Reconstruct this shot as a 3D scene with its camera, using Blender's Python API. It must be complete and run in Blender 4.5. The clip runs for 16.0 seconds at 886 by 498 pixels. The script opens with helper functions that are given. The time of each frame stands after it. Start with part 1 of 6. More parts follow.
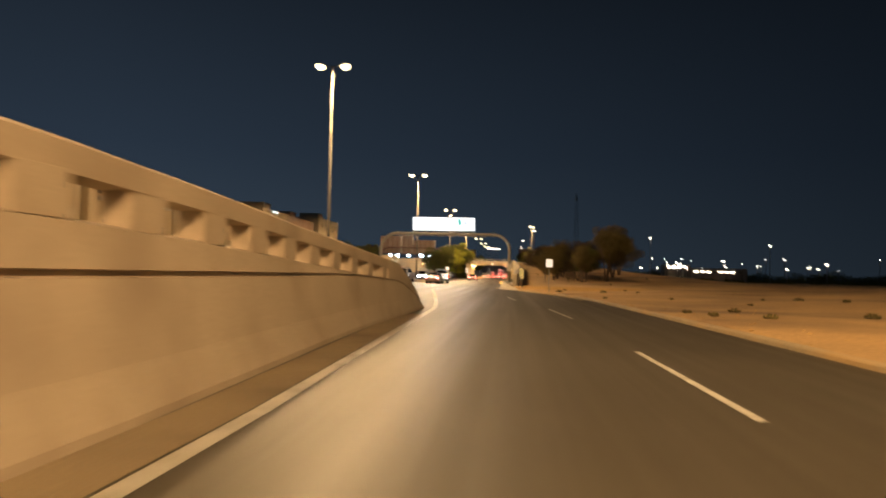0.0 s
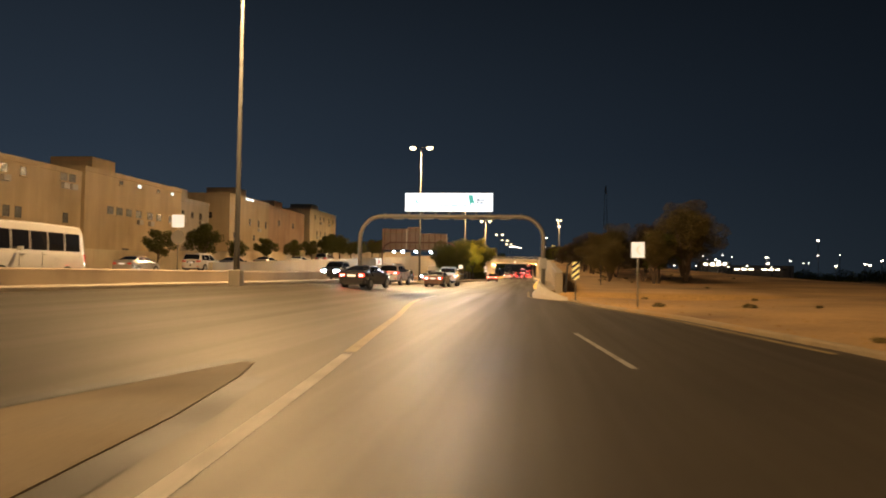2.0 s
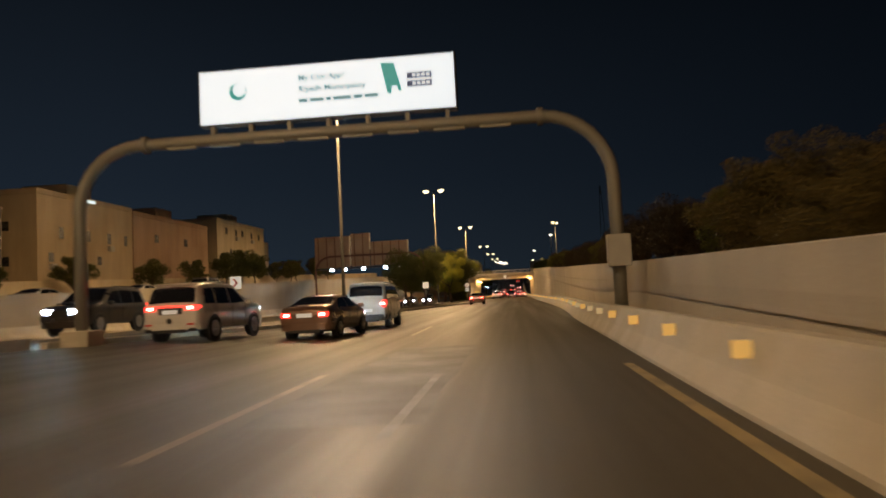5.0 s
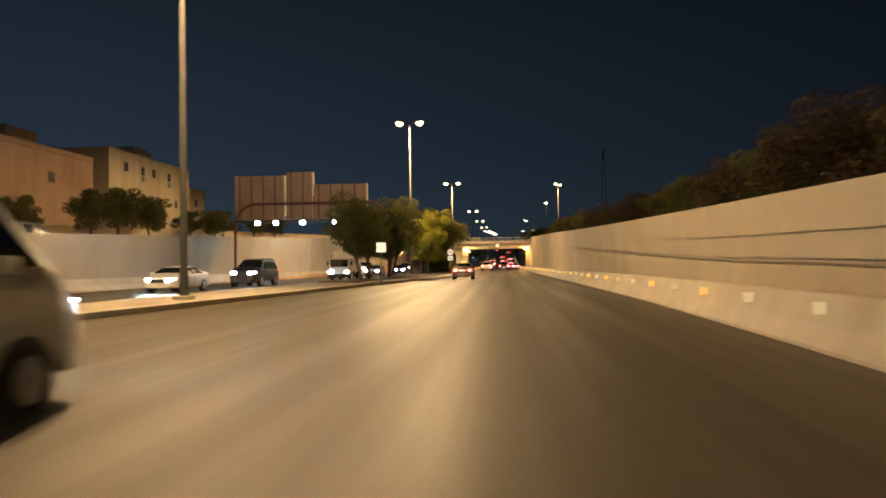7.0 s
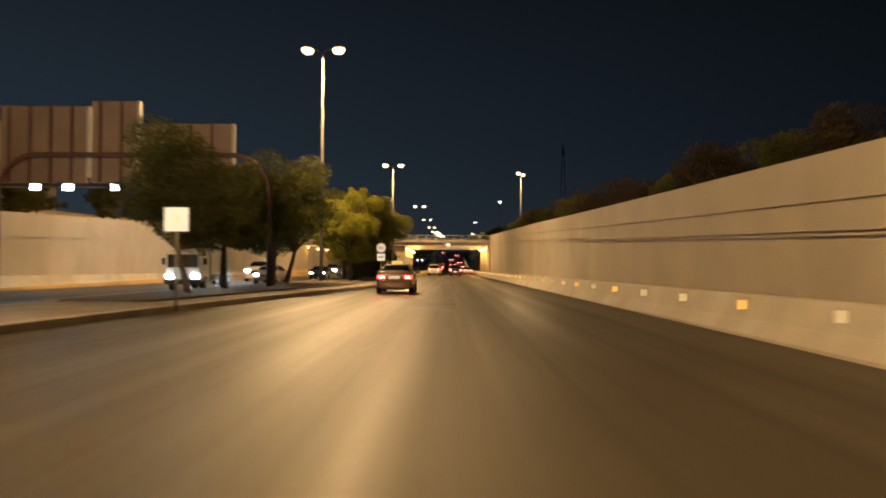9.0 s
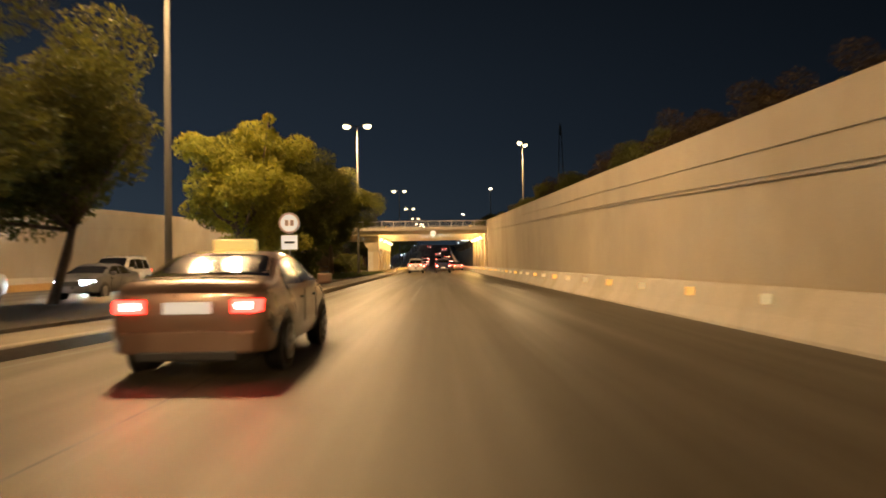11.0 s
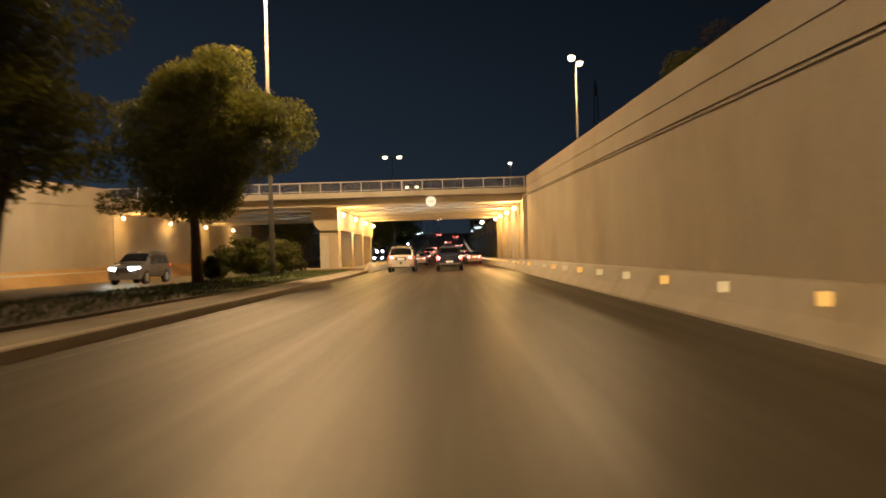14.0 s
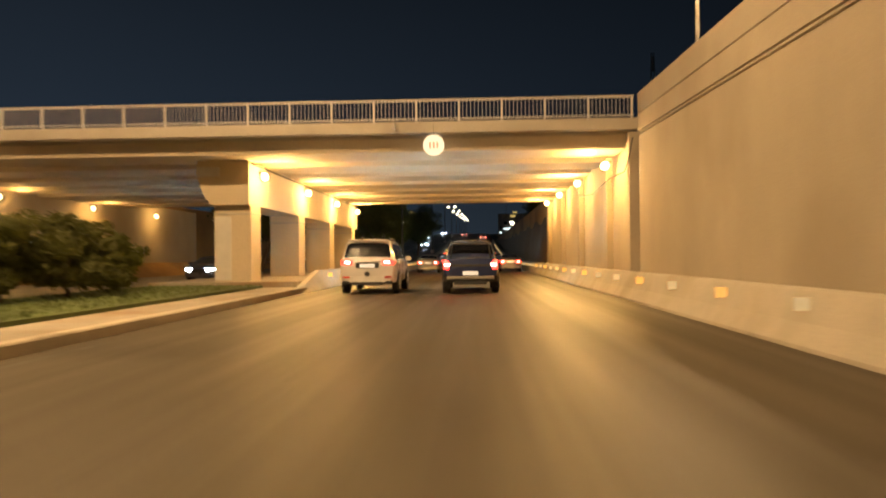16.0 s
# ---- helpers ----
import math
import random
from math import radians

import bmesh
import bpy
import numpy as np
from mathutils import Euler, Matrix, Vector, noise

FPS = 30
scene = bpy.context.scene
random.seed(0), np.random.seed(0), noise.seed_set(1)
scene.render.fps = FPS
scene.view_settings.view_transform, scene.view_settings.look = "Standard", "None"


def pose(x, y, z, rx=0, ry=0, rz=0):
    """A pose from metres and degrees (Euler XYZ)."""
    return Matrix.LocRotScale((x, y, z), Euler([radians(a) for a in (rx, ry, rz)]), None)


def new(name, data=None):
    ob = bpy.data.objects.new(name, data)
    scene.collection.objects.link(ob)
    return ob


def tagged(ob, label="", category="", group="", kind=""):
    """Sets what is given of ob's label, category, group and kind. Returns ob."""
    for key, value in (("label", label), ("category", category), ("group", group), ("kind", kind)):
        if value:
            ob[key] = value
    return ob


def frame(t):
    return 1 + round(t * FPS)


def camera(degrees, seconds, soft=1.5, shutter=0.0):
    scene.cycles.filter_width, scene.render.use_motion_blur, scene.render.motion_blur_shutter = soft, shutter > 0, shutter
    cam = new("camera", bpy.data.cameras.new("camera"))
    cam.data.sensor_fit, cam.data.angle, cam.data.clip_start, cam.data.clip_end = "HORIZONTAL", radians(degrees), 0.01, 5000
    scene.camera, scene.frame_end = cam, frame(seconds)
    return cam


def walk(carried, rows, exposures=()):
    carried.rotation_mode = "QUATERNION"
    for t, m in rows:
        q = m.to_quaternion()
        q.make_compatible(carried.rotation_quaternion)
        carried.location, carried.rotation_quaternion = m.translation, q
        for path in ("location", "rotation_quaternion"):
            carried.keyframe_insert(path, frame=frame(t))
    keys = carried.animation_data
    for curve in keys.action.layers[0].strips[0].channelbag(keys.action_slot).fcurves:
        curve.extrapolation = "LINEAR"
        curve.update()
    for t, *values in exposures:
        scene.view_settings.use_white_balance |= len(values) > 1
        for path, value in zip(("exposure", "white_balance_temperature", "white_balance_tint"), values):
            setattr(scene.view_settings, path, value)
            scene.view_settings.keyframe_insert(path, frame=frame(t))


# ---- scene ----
cam = camera(62.71, 16.0, soft=1.8, shutter=0.5)
# seconds, x, y, z, yaw, pitch, roll of a phone behind a car's windscreen
PATH = [
    (0, 6.01, 1.65, 1.25, 5.12, 2.01, -1.28),
    (0.5, 5.80, 8.47, 1.25, 2.41, 0.70, 1.39),
    (1, 5.55, 15.30, 1.25, 4.93, 1.62, 1.16),
    (1.4, 5.32, 20.79, 1.25, 5.0, 1.04, 0.2),
    (1.5, 5.25, 22.75, 1.25, 5.11, -0.22, -0.05),
    (1.6, 5.19, 24.25, 1.25, 4.6, 1.6, -0.2),
    (2, 5.00, 29.04, 1.25, 6.78, 1.98, -0.84),
    (2.5, 4.81, 35.93, 1.25, 7.71, 2.39, 1.45),
    (3, 4.49, 43.07, 1.25, 7.84, 1.24, -0.87),
    (3.5, 4.16, 50.20, 1.25, 7.17, 0.77, 0.17),
    (4, 3.90, 57.44, 1.25, 5.37, -1.40, 0.96),
    (4.5, 3.59, 64.72, 1.25, 4.79, 0.12, 2.44),
    (5, 3.22, 71.77, 1.25, 5.55, 3.71, 2.90),
    (5.2, 3.08, 74.61, 1.25, 5.72, 2.30, 2.73),
    (7.3, 1.47, 104.44, 1.25, 4.77, 1.20, 0.59),
    (7.5, 1.33, 107.22, 1.25, 5.39, 1.14, 0.49),
    (8, 1.10, 114.03, 1.25, 3.22, 1.26, 0.47),
    (8.5, 0.94, 120.65, 1.25, 3.20, 2.82, -0.33),
    (9, 0.89, 127.77, 1.25, 0.46, 1.53, -0.23),
    (9.5, 0.93, 134.88, 1.25, -1.25, 1.35, 0.74),
    (9.7, 0.94, 137.61, 1.25, -1.80, 1.36, 1.29),
    (11.8, 1.08, 165.72, 1.25, -0.07, 0.38, 0.62),
    (12, 1.23, 168.44, 1.25, -0.60, -1.68, 0.09),
    (12.5, 1.42, 175.01, 1.25, -0.34, -1.45, 0.44),
    (13, 1.65, 181.95, 1.25, -0.46, 0.55, 0.97),
    (13.5, 1.82, 189.10, 1.25, -0.27, 1.09, 1.64),
    (14, 1.94, 195.91, 1.25, 0.42, 0.41, 1.67),
    (14.5, 2.02, 202.76, 1.25, 0.29, 1.43, 1.35),
    (15, 2.08, 210.25, 1.25, 2.18, 1.86, 1.23),
    (15.5, 2.13, 216.99, 1.25, 2.46, 2.63, 0.82),
    (16, 2.17, 224.09, 1.25, 2.54, 0.64, 0.63),
]


def held(x, y, z, yaw, pitch, roll):
    return pose(x, y, z, 90 + pitch, 0, yaw) @ pose(0, 0, 0, 0, 0, -roll)


# the phone's own exposure drifts a little
STOPS = [(0.0, 0.68, 6500, 10), (1.0, 0.68, 6500, 10), (2.0, 0.58, 6700, 10), (3.5, 0.48, 6700, 10), (4.0, 0.25, 6800, 10), (4.5, -0.15, 6750, 10), (5.2, -0.42, 6450, 10), (7.3, 0.5, 6500, 6), (8.5, 0.52, 7000, 8), (9.2, 0.18, 7000, 8), (9.7, 0.18, 7000, 10), (11.8, 0.42, 6500, 10), (12.6, 0.36, 6300, 10), (13.0, 0.16, 6500, 10), (14.5, 0.24, 6350, 10), (15.2, 0.46, 5950, 8), (16.0, 0.3, 6800, 11)]
walk(cam, [(r[0], held(*r[1:])) for r in PATH], STOPS)

# ---- light: night sky, street lamps, bridge lamps ----
world = bpy.data.worlds.new("night_sky")
scene.world = world
world.use_nodes = True
wn = world.node_tree
bg = wn.nodes["Background"]
tc = wn.nodes.new("ShaderNodeTexCoord")
sep = wn.nodes.new("ShaderNodeSeparateXYZ")
ramp = wn.nodes.new("ShaderNodeValToRGB")
ramp.color_ramp.elements[0].position, ramp.color_ramp.elements[0].color = 0.0, (0.0120, 0.0180, 0.0255, 1)
ramp.color_ramp.elements[1].position, ramp.color_ramp.elements[1].color = 0.42, (0.0028, 0.0042, 0.0064, 1)
e = ramp.color_ramp.elements.new(0.16)
e.color = (0.0070, 0.0110, 0.0172, 1)
wn.links.new(tc.outputs["Generated"], sep.inputs[0])
wn.links.new(sep.outputs[2], ramp.inputs[0])
# the town's glow stands to the left of the road
side = wn.nodes.new("ShaderNodeMapRange")
side.inputs[1].default_value, side.inputs[2].default_value = -0.5, 0.6
side.inputs[3].default_value, side.inputs[4].default_value = 1.85, 0.46
dim = wn.nodes.new("ShaderNodeVectorMath")
dim.operation = "SCALE"
wn.links.new(sep.outputs[0], side.inputs[0])
wn.links.new(ramp.outputs[0], dim.inputs[0])
wn.links.new(side.outputs[0], dim.inputs["Scale"])
wn.links.new(dim.outputs[0], bg.inputs[0])
bg.inputs[1].default_value = 1.0

LAMP_POWER = 12800.0
LAMP_COLOR = (1.0, 0.64, 0.305)
BRIDGE_POWER = 520.0
BRIDGE_COLOR = (1.0, 0.56, 0.17)


def bulb(name, at, power, color, size=0.2, cone=None):
    """A lamp's light: a spot that looks down, or a point."""
    data = bpy.data.lights.new(name, "SPOT" if cone else "POINT")
    data.energy, data.color, data.shadow_soft_size = power, color, size
    if cone:
        data.spot_size, data.spot_blend = radians(cone), 0.15
    ob = new(name, data)
    ob.location = at
    return ob


# ---- materials ----
def material(name, color, rough=0.7, metal=0.0, scale=3.0, amount=0.25, fine=40.0, bump=0.15, emit=None, power=0.0, stain=None, stain_scale=0.3, spec=0.5, coat=0.0, piece=0.0):
    """Base colour varied by a coarse and a fine noise, with relief, and stains of another colour."""
    m = bpy.data.materials.new(name)
    m.use_nodes = True
    t = m.node_tree
    b = t.nodes["Principled BSDF"]
    b.inputs["Roughness"].default_value, b.inputs["Metallic"].default_value = rough, metal
    b.inputs["Specular IOR Level"].default_value = spec
    b.inputs["Coat Weight"].default_value = coat
    b.inputs["Coat Roughness"].default_value = 0.05
    co = t.nodes.new("ShaderNodeTexCoord")
    big = t.nodes.new("ShaderNodeTexNoise")
    big.inputs["Scale"].default_value, big.inputs["Detail"].default_value = scale, 6.0
    small = t.nodes.new("ShaderNodeTexNoise")
    small.inputs["Scale"].default_value, small.inputs["Detail"].default_value = fine, 3.0
    for n in (big, small):
        t.links.new(co.outputs["Object"], n.inputs["Vector"])
    add = t.nodes.new("ShaderNodeMath")
    add.operation = "ADD"
    t.links.new(big.outputs[0], add.inputs[0])
    t.links.new(small.outputs[0], add.inputs[1])
    span = t.nodes.new("ShaderNodeMapRange")
    span.inputs[1].default_value, span.inputs[2].default_value = 0.6, 1.4
    span.inputs[3].default_value, span.inputs[4].default_value = 1.0 - amount, 1.0 + amount
    t.links.new(add.outputs[0], span.inputs[0])
    value = span.outputs[0]
    if piece:
        info = t.nodes.new("ShaderNodeObjectInfo")
        pr = t.nodes.new("ShaderNodeMapRange")
        pr.inputs[3].default_value, pr.inputs[4].default_value = 1.0 - piece, 1.0 + piece
        t.links.new(info.outputs["Random"], pr.inputs[0])
        mu = t.nodes.new("ShaderNodeMath")
        mu.operation = "MULTIPLY"
        t.links.new(value, mu.inputs[0])
        t.links.new(pr.outputs[0], mu.inputs[1])
        value = mu.outputs[0]
    tint = t.nodes.new("ShaderNodeVectorMath")
    tint.operation = "SCALE"
    tint.inputs[0].default_value = color
    t.links.new(value, tint.inputs["Scale"])
    out = tint.outputs[0]
    if stain:
        sn = t.nodes.new("ShaderNodeTexNoise")
        sn.inputs["Scale"].default_value, sn.inputs["Detail"].default_value = stain_scale, 8.0
        t.links.new(co.outputs["Object"], sn.inputs["Vector"])
        cut = t.nodes.new("ShaderNodeMapRange")
        cut.inputs[1].default_value, cut.inputs[2].default_value = 0.48, 0.68
        t.links.new(sn.outputs[0], cut.inputs[0])
        mix = t.nodes.new("ShaderNodeMix")
        mix.data_type = "RGBA"
        t.links.new(cut.outputs[0], mix.inputs[0])
        t.links.new(out, mix.inputs[6])
        mix.inputs[7].default_value = (*stain, 1)
        out = mix.outputs[2]
    t.links.new(out, b.inputs["Base Color"])
    rr = t.nodes.new("ShaderNodeMapRange")
    rr.inputs[1].default_value, rr.inputs[2].default_value = 0.3, 0.7
    rr.inputs[3].default_value, rr.inputs[4].default_value = max(0.03, rough - 0.1), min(1.0, rough + 0.1)
    t.links.new(big.outputs[0], rr.inputs[0])
    t.links.new(rr.outputs[0], b.inputs["Roughness"])
    if bump:
        bp = t.nodes.new("ShaderNodeBump")
        bp.inputs["Strength"].default_value, bp.inputs["Distance"].default_value = bump, 0.02
        t.links.new(small.outputs[0], bp.inputs["Height"])
        t.links.new(bp.outputs[0], b.inputs["Normal"])
    if emit:
        b.inputs["Emission Color"].default_value = (*emit, 1)
        b.inputs["Emission Strength"].default_value = power
    return m


def glass(name, color, rough=0.05):
    m = material(name, color, rough, 0.0, 2.0, 0.05, 20.0, 0.0)
    m.node_tree.nodes["Principled BSDF"].inputs["Coat Weight"].default_value = 1.0
    return m


ASPHALT = material("asphalt", (0.060, 0.050, 0.035), 0.55, scale=0.35, amount=0.22, fine=60, bump=0.18, stain=(0.070, 0.060, 0.045), stain_scale=0.09, spec=0.4)


def wheel_tracks(m):
    """Polished and soiled bands that run along the lanes."""
    t = m.node_tree
    b = t.nodes["Principled BSDF"]
    co = t.nodes.new("ShaderNodeTexCoord")
    mp = t.nodes.new("ShaderNodeMapping")
    mp.inputs["Scale"].default_value = (1.15, 0.022, 1.0)
    ns = t.nodes.new("ShaderNodeTexNoise")
    ns.inputs["Scale"].default_value, ns.inputs["Detail"].default_value = 1.0, 5.0
    t.links.new(co.outputs["Object"], mp.inputs[0])
    t.links.new(mp.outputs[0], ns.inputs["Vector"])
    old = b.inputs["Base Color"].links[0].from_socket
    rg = t.nodes.new("ShaderNodeMapRange")
    rg.inputs[1].default_value, rg.inputs[2].default_value, rg.inputs[3].default_value, rg.inputs[4].default_value = 0.3, 0.7, 0.84, 1.14
    t.links.new(ns.outputs[0], rg.inputs[0])
    sc = t.nodes.new("ShaderNodeVectorMath")
    sc.operation = "SCALE"
    t.links.new(old, sc.inputs[0])
    t.links.new(rg.outputs[0], sc.inputs["Scale"])
    t.links.new(sc.outputs[0], b.inputs["Base Color"])
    ro = t.nodes.new("ShaderNodeMapRange")
    ro.inputs[1].default_value, ro.inputs[2].default_value, ro.inputs[3].default_value, ro.inputs[4].default_value = 0.3, 0.7, 0.62, 0.44
    t.links.new(ns.outputs[0], ro.inputs[0])
    t.links.new(ro.outputs[0], b.inputs["Roughness"])


wheel_tracks(ASPHALT)
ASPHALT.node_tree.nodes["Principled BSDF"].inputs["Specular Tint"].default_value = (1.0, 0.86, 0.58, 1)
DUSTYROAD = material("dusty_asphalt", (0.27, 0.200, 0.115), 0.8, scale=0.7, amount=0.3, fine=30, bump=0.3, stain=(0.18, 0.135, 0.08), stain_scale=0.35)
PATCHDARK = material("tar_seam", (0.024, 0.021, 0.018), 0.5, scale=2, amount=0.2, fine=40, bump=0.2)
PATCH = material("asphalt_patch", (0.055, 0.046, 0.033), 0.57, scale=0.8, amount=0.2, fine=50, bump=0.3)
SAND = material("sand", (0.42, 0.255, 0.095), 0.95, scale=0.25, amount=0.35, fine=9, bump=0.6, stain=(0.19, 0.11, 0.045), stain_scale=0.11)
CONCRETE = material("concrete", (0.39, 0.335, 0.25), 0.85, scale=0.5, amount=0.14, fine=25, bump=0.2, stain=(0.33, 0.275, 0.20), stain_scale=0.2)
BARRIER = material("barrier_concrete", (0.46, 0.41, 0.32), 0.8, scale=0.7, amount=0.16, fine=30, bump=0.2, stain=(0.40, 0.34, 0.24), stain_scale=0.5)


def rain_streaks(m, scale=(1.0, 0.55, 0.045), low=0.88, high=1.08):
    """Faint upright runs of dirt on concrete."""
    t = m.node_tree
    b = t.nodes["Principled BSDF"]
    co = t.nodes.new("ShaderNodeTexCoord")
    mp = t.nodes.new("ShaderNodeMapping")
    mp.inputs["Scale"].default_value = scale
    ns = t.nodes.new("ShaderNodeTexNoise")
    ns.inputs["Scale"].default_value, ns.inputs["Detail"].default_value = 1.6, 7.0
    ns.inputs["Roughness"].default_value = 0.62
    t.links.new(co.outputs["Object"], mp.inputs[0])
    t.links.new(mp.outputs[0], ns.inputs["Vector"])
    old = b.inputs["Base Color"].links[0].from_socket
    rg = t.nodes.new("ShaderNodeMapRange")
    rg.inputs[1].default_value, rg.inputs[2].default_value, rg.inputs[3].default_value, rg.inputs[4].default_value = 0.34, 0.66, low, high
    t.links.new(ns.outputs[0], rg.inputs[0])
    sc = t.nodes.new("ShaderNodeVectorMath")
    sc.operation = "SCALE"
    t.links.new(old, sc.inputs[0])
    t.links.new(rg.outputs[0], sc.inputs["Scale"])
    t.links.new(sc.outputs[0], b.inputs["Base Color"])


rain_streaks(CONCRETE, (1.0, 0.22, 0.07), 0.94, 1.05)
rain_streaks(BARRIER, (1.0, 0.5, 0.25), 0.93, 1.05)
BROWNWALL = material("ramp_concrete", (0.34, 0.27, 0.19), 0.85, scale=0.5, amount=0.2, fine=25, bump=0.2, stain=(0.25, 0.19, 0.13), stain_scale=0.4)
DUSTYKERB = material("dusty_kerb_stone", (0.33, 0.25, 0.14), 0.9, scale=1.2, amount=0.3, fine=25, stain=(0.40, 0.26, 0.11), stain_scale=0.5)
KERB = material("kerb_stone", (0.40, 0.34, 0.25), 0.85, scale=1.0, amount=0.25, fine=30, piece=0.12)
PAVING = material("paving", (0.29, 0.25, 0.19), 0.9, scale=0.8, amount=0.25, fine=18, bump=0.3, stain=(0.24, 0.17, 0.10), stain_scale=0.5)
WORNLINE = material("worn_line", (0.22, 0.185, 0.12), 0.6, scale=2, amount=0.4, fine=20, stain=(0.12, 0.10, 0.07), stain_scale=1.2)
FAINTLINE = material("faint_line", (0.088, 0.078, 0.056), 0.55, scale=2, amount=0.3, fine=20, stain=(0.07, 0.065, 0.055), stain_scale=0.8)
WHITELINE = material("white_line", (0.44, 0.41, 0.34), 0.6, scale=2, amount=0.3, fine=20, stain=(0.30, 0.27, 0.21), stain_scale=1.5)
YELLOWLINE = material("yellow_line", (0.34, 0.255, 0.12), 0.6, scale=2, amount=0.3, fine=20, stain=(0.20, 0.155, 0.08), stain_scale=1.5)
STEEL = material("galvanised_steel", (0.24, 0.23, 0.20), 0.55, 0.3, amount=0.12, bump=0.05)
POLE = material("weathered_pole_steel", (0.055, 0.052, 0.046), 0.7, 0.1, amount=0.15, bump=0.05)
GREYPAINT = material("grey_paint", (0.38, 0.36, 0.32), 0.6, amount=0.12)
PALEPAINT = material("pale_rail_paint", (0.55, 0.53, 0.47), 0.55, amount=0.1)
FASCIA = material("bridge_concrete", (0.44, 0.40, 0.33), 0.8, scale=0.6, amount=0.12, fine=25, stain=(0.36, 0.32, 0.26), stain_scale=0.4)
# raised lighter and warmer than the fascia, to carry the bridge lamps' bounce
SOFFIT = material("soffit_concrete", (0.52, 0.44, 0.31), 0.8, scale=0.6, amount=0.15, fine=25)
# reflectors emit on their own, in place of headlamp light thrown back
REFLECT = material("glowing_yellow_reflector", (0.60, 0.34, 0.06), 0.35, amount=0.1, bump=0, emit=(1.0, 0.62, 0.18), power=0.5, piece=0.25)
REFLECTPALE = material("glowing_pale_reflector", (0.44, 0.34, 0.18), 0.35, amount=0.1, bump=0, emit=(1.0, 0.80, 0.42), power=0.34, piece=0.25)
LAMPGLOW = material("lamp_lens", (0.9, 0.8, 0.6), 0.3, emit=(1.0, 0.82, 0.46), power=4.0)
SMALLGLOW = material("bridge_lamp_lens", (0.9, 0.8, 0.6), 0.3, emit=(1.0, 0.80, 0.42), power=6.0)
FLOOD = material("floodlight_lens", (0.9, 0.9, 0.9), 0.3, emit=(0.45, 0.72, 1.0), power=90.0)
FARGLOW = material("distant_lamp_lens", (0.9, 0.8, 0.6), 0.3, emit=(1.0, 0.88, 0.68), power=9.0)
SCREEN = material("led_screen", (0.6, 0.6, 0.6), 0.5, amount=0.02, bump=0, emit=(0.78, 0.91, 1.0), power=1.08)
TEAL = material("teal_print", (0.05, 0.35, 0.36), 0.5, bump=0, emit=(0.04, 0.42, 0.42), power=0.55)
NAVY = material("navy_print", (0.05, 0.07, 0.15), 0.5, bump=0, emit=(0.05, 0.08, 0.16), power=0.5)
GREYPRINT = material("teal_grey_print", (0.10, 0.22, 0.26), 0.5, bump=0, emit=(0.16, 0.40, 0.46), power=0.55)
# white, faint and yellow faces emit a little; unlit road signs get brightness from it
SIGNWHITE = material("glowing_sign_white", (0.80, 0.78, 0.72), 0.4, amount=0.05, bump=0, emit=(1.0, 0.93, 0.80), power=0.45)
SIGNRED = material("sign_red", (0.55, 0.05, 0.04), 0.4, amount=0.05, bump=0)
SIGNBLACK = material("sign_black", (0.02, 0.02, 0.02), 0.5, amount=0.05, bump=0)
SIGNFAINT = material("glowing_sign_faint_print", (0.78, 0.70, 0.62), 0.4, amount=0.08, bump=0, emit=(1.0, 0.80, 0.68), power=0.30)
SIGNYELLOW = material("glowing_sign_yellow", (0.82, 0.60, 0.14), 0.4, amount=0.05, bump=0, emit=(1.0, 0.74, 0.24), power=0.45)
SIGNPINK = material("sign_pale_red", (0.72, 0.50, 0.42), 0.4, amount=0.08, bump=0)
RUSTRIB = material("red_brown_rib", (0.12, 0.055, 0.042), 0.6, 0.1, scale=0.8, amount=0.25, fine=12)
RUSTPANEL = material("brown_sheet_metal", (0.27, 0.205, 0.172), 0.65, 0.1, scale=0.6, amount=0.25, fine=12, stain=(0.22, 0.16, 0.13), stain_scale=0.25)
HOUSE = [material("house_plaster_%s" % n, c, 0.9, scale=0.4, amount=0.10, fine=15, stain=s, stain_scale=0.2) for n, c, s in (
    ("tan", (0.44, 0.335, 0.20), (0.37, 0.28, 0.165)), ("sand", (0.41, 0.32, 0.20), (0.35, 0.265, 0.16)), ("cream", (0.52, 0.44, 0.30), (0.45, 0.37, 0.25)),
    ("rose", (0.36, 0.24, 0.16), (0.31, 0.20, 0.13)), ("grey", (0.34, 0.30, 0.25), (0.30, 0.26, 0.21)))]
for facade in HOUSE:
    rain_streaks(facade, (0.5, 0.5, 0.06), 0.86, 1.08)
WINDOW = material("dark_window", (0.03, 0.028, 0.025), 0.3, amount=0.1, bump=0.02, spec=0.35)
WINDOWLIT = material("lit_window", (0.7, 0.7, 0.6), 0.3, bump=0, emit=(0.75, 0.95, 1.0), power=1.6)
BARK = material("bark", (0.10, 0.07, 0.045), 0.95, scale=6, amount=0.4, fine=30, bump=0.8)
def leafy(m, share=0.4):
    """Leaves let part of the light through."""
    t = m.node_tree
    b = t.nodes["Principled BSDF"]
    tr = t.nodes.new("ShaderNodeBsdfTranslucent")
    gain = t.nodes.new("ShaderNodeVectorMath")
    gain.operation = "MULTIPLY"
    gain.inputs[1].default_value = (1.5, 1.45, 0.8)
    t.links.new(b.inputs["Base Color"].links[0].from_socket, gain.inputs[0])
    t.links.new(gain.outputs[0], tr.inputs["Color"])
    mix = t.nodes.new("ShaderNodeMixShader")
    mix.inputs[0].default_value = share
    t.links.new(b.outputs[0], mix.inputs[1])
    t.links.new(tr.outputs[0], mix.inputs[2])
    t.links.new(mix.outputs[0], t.nodes["Material Output"].inputs["Surface"])
    return m


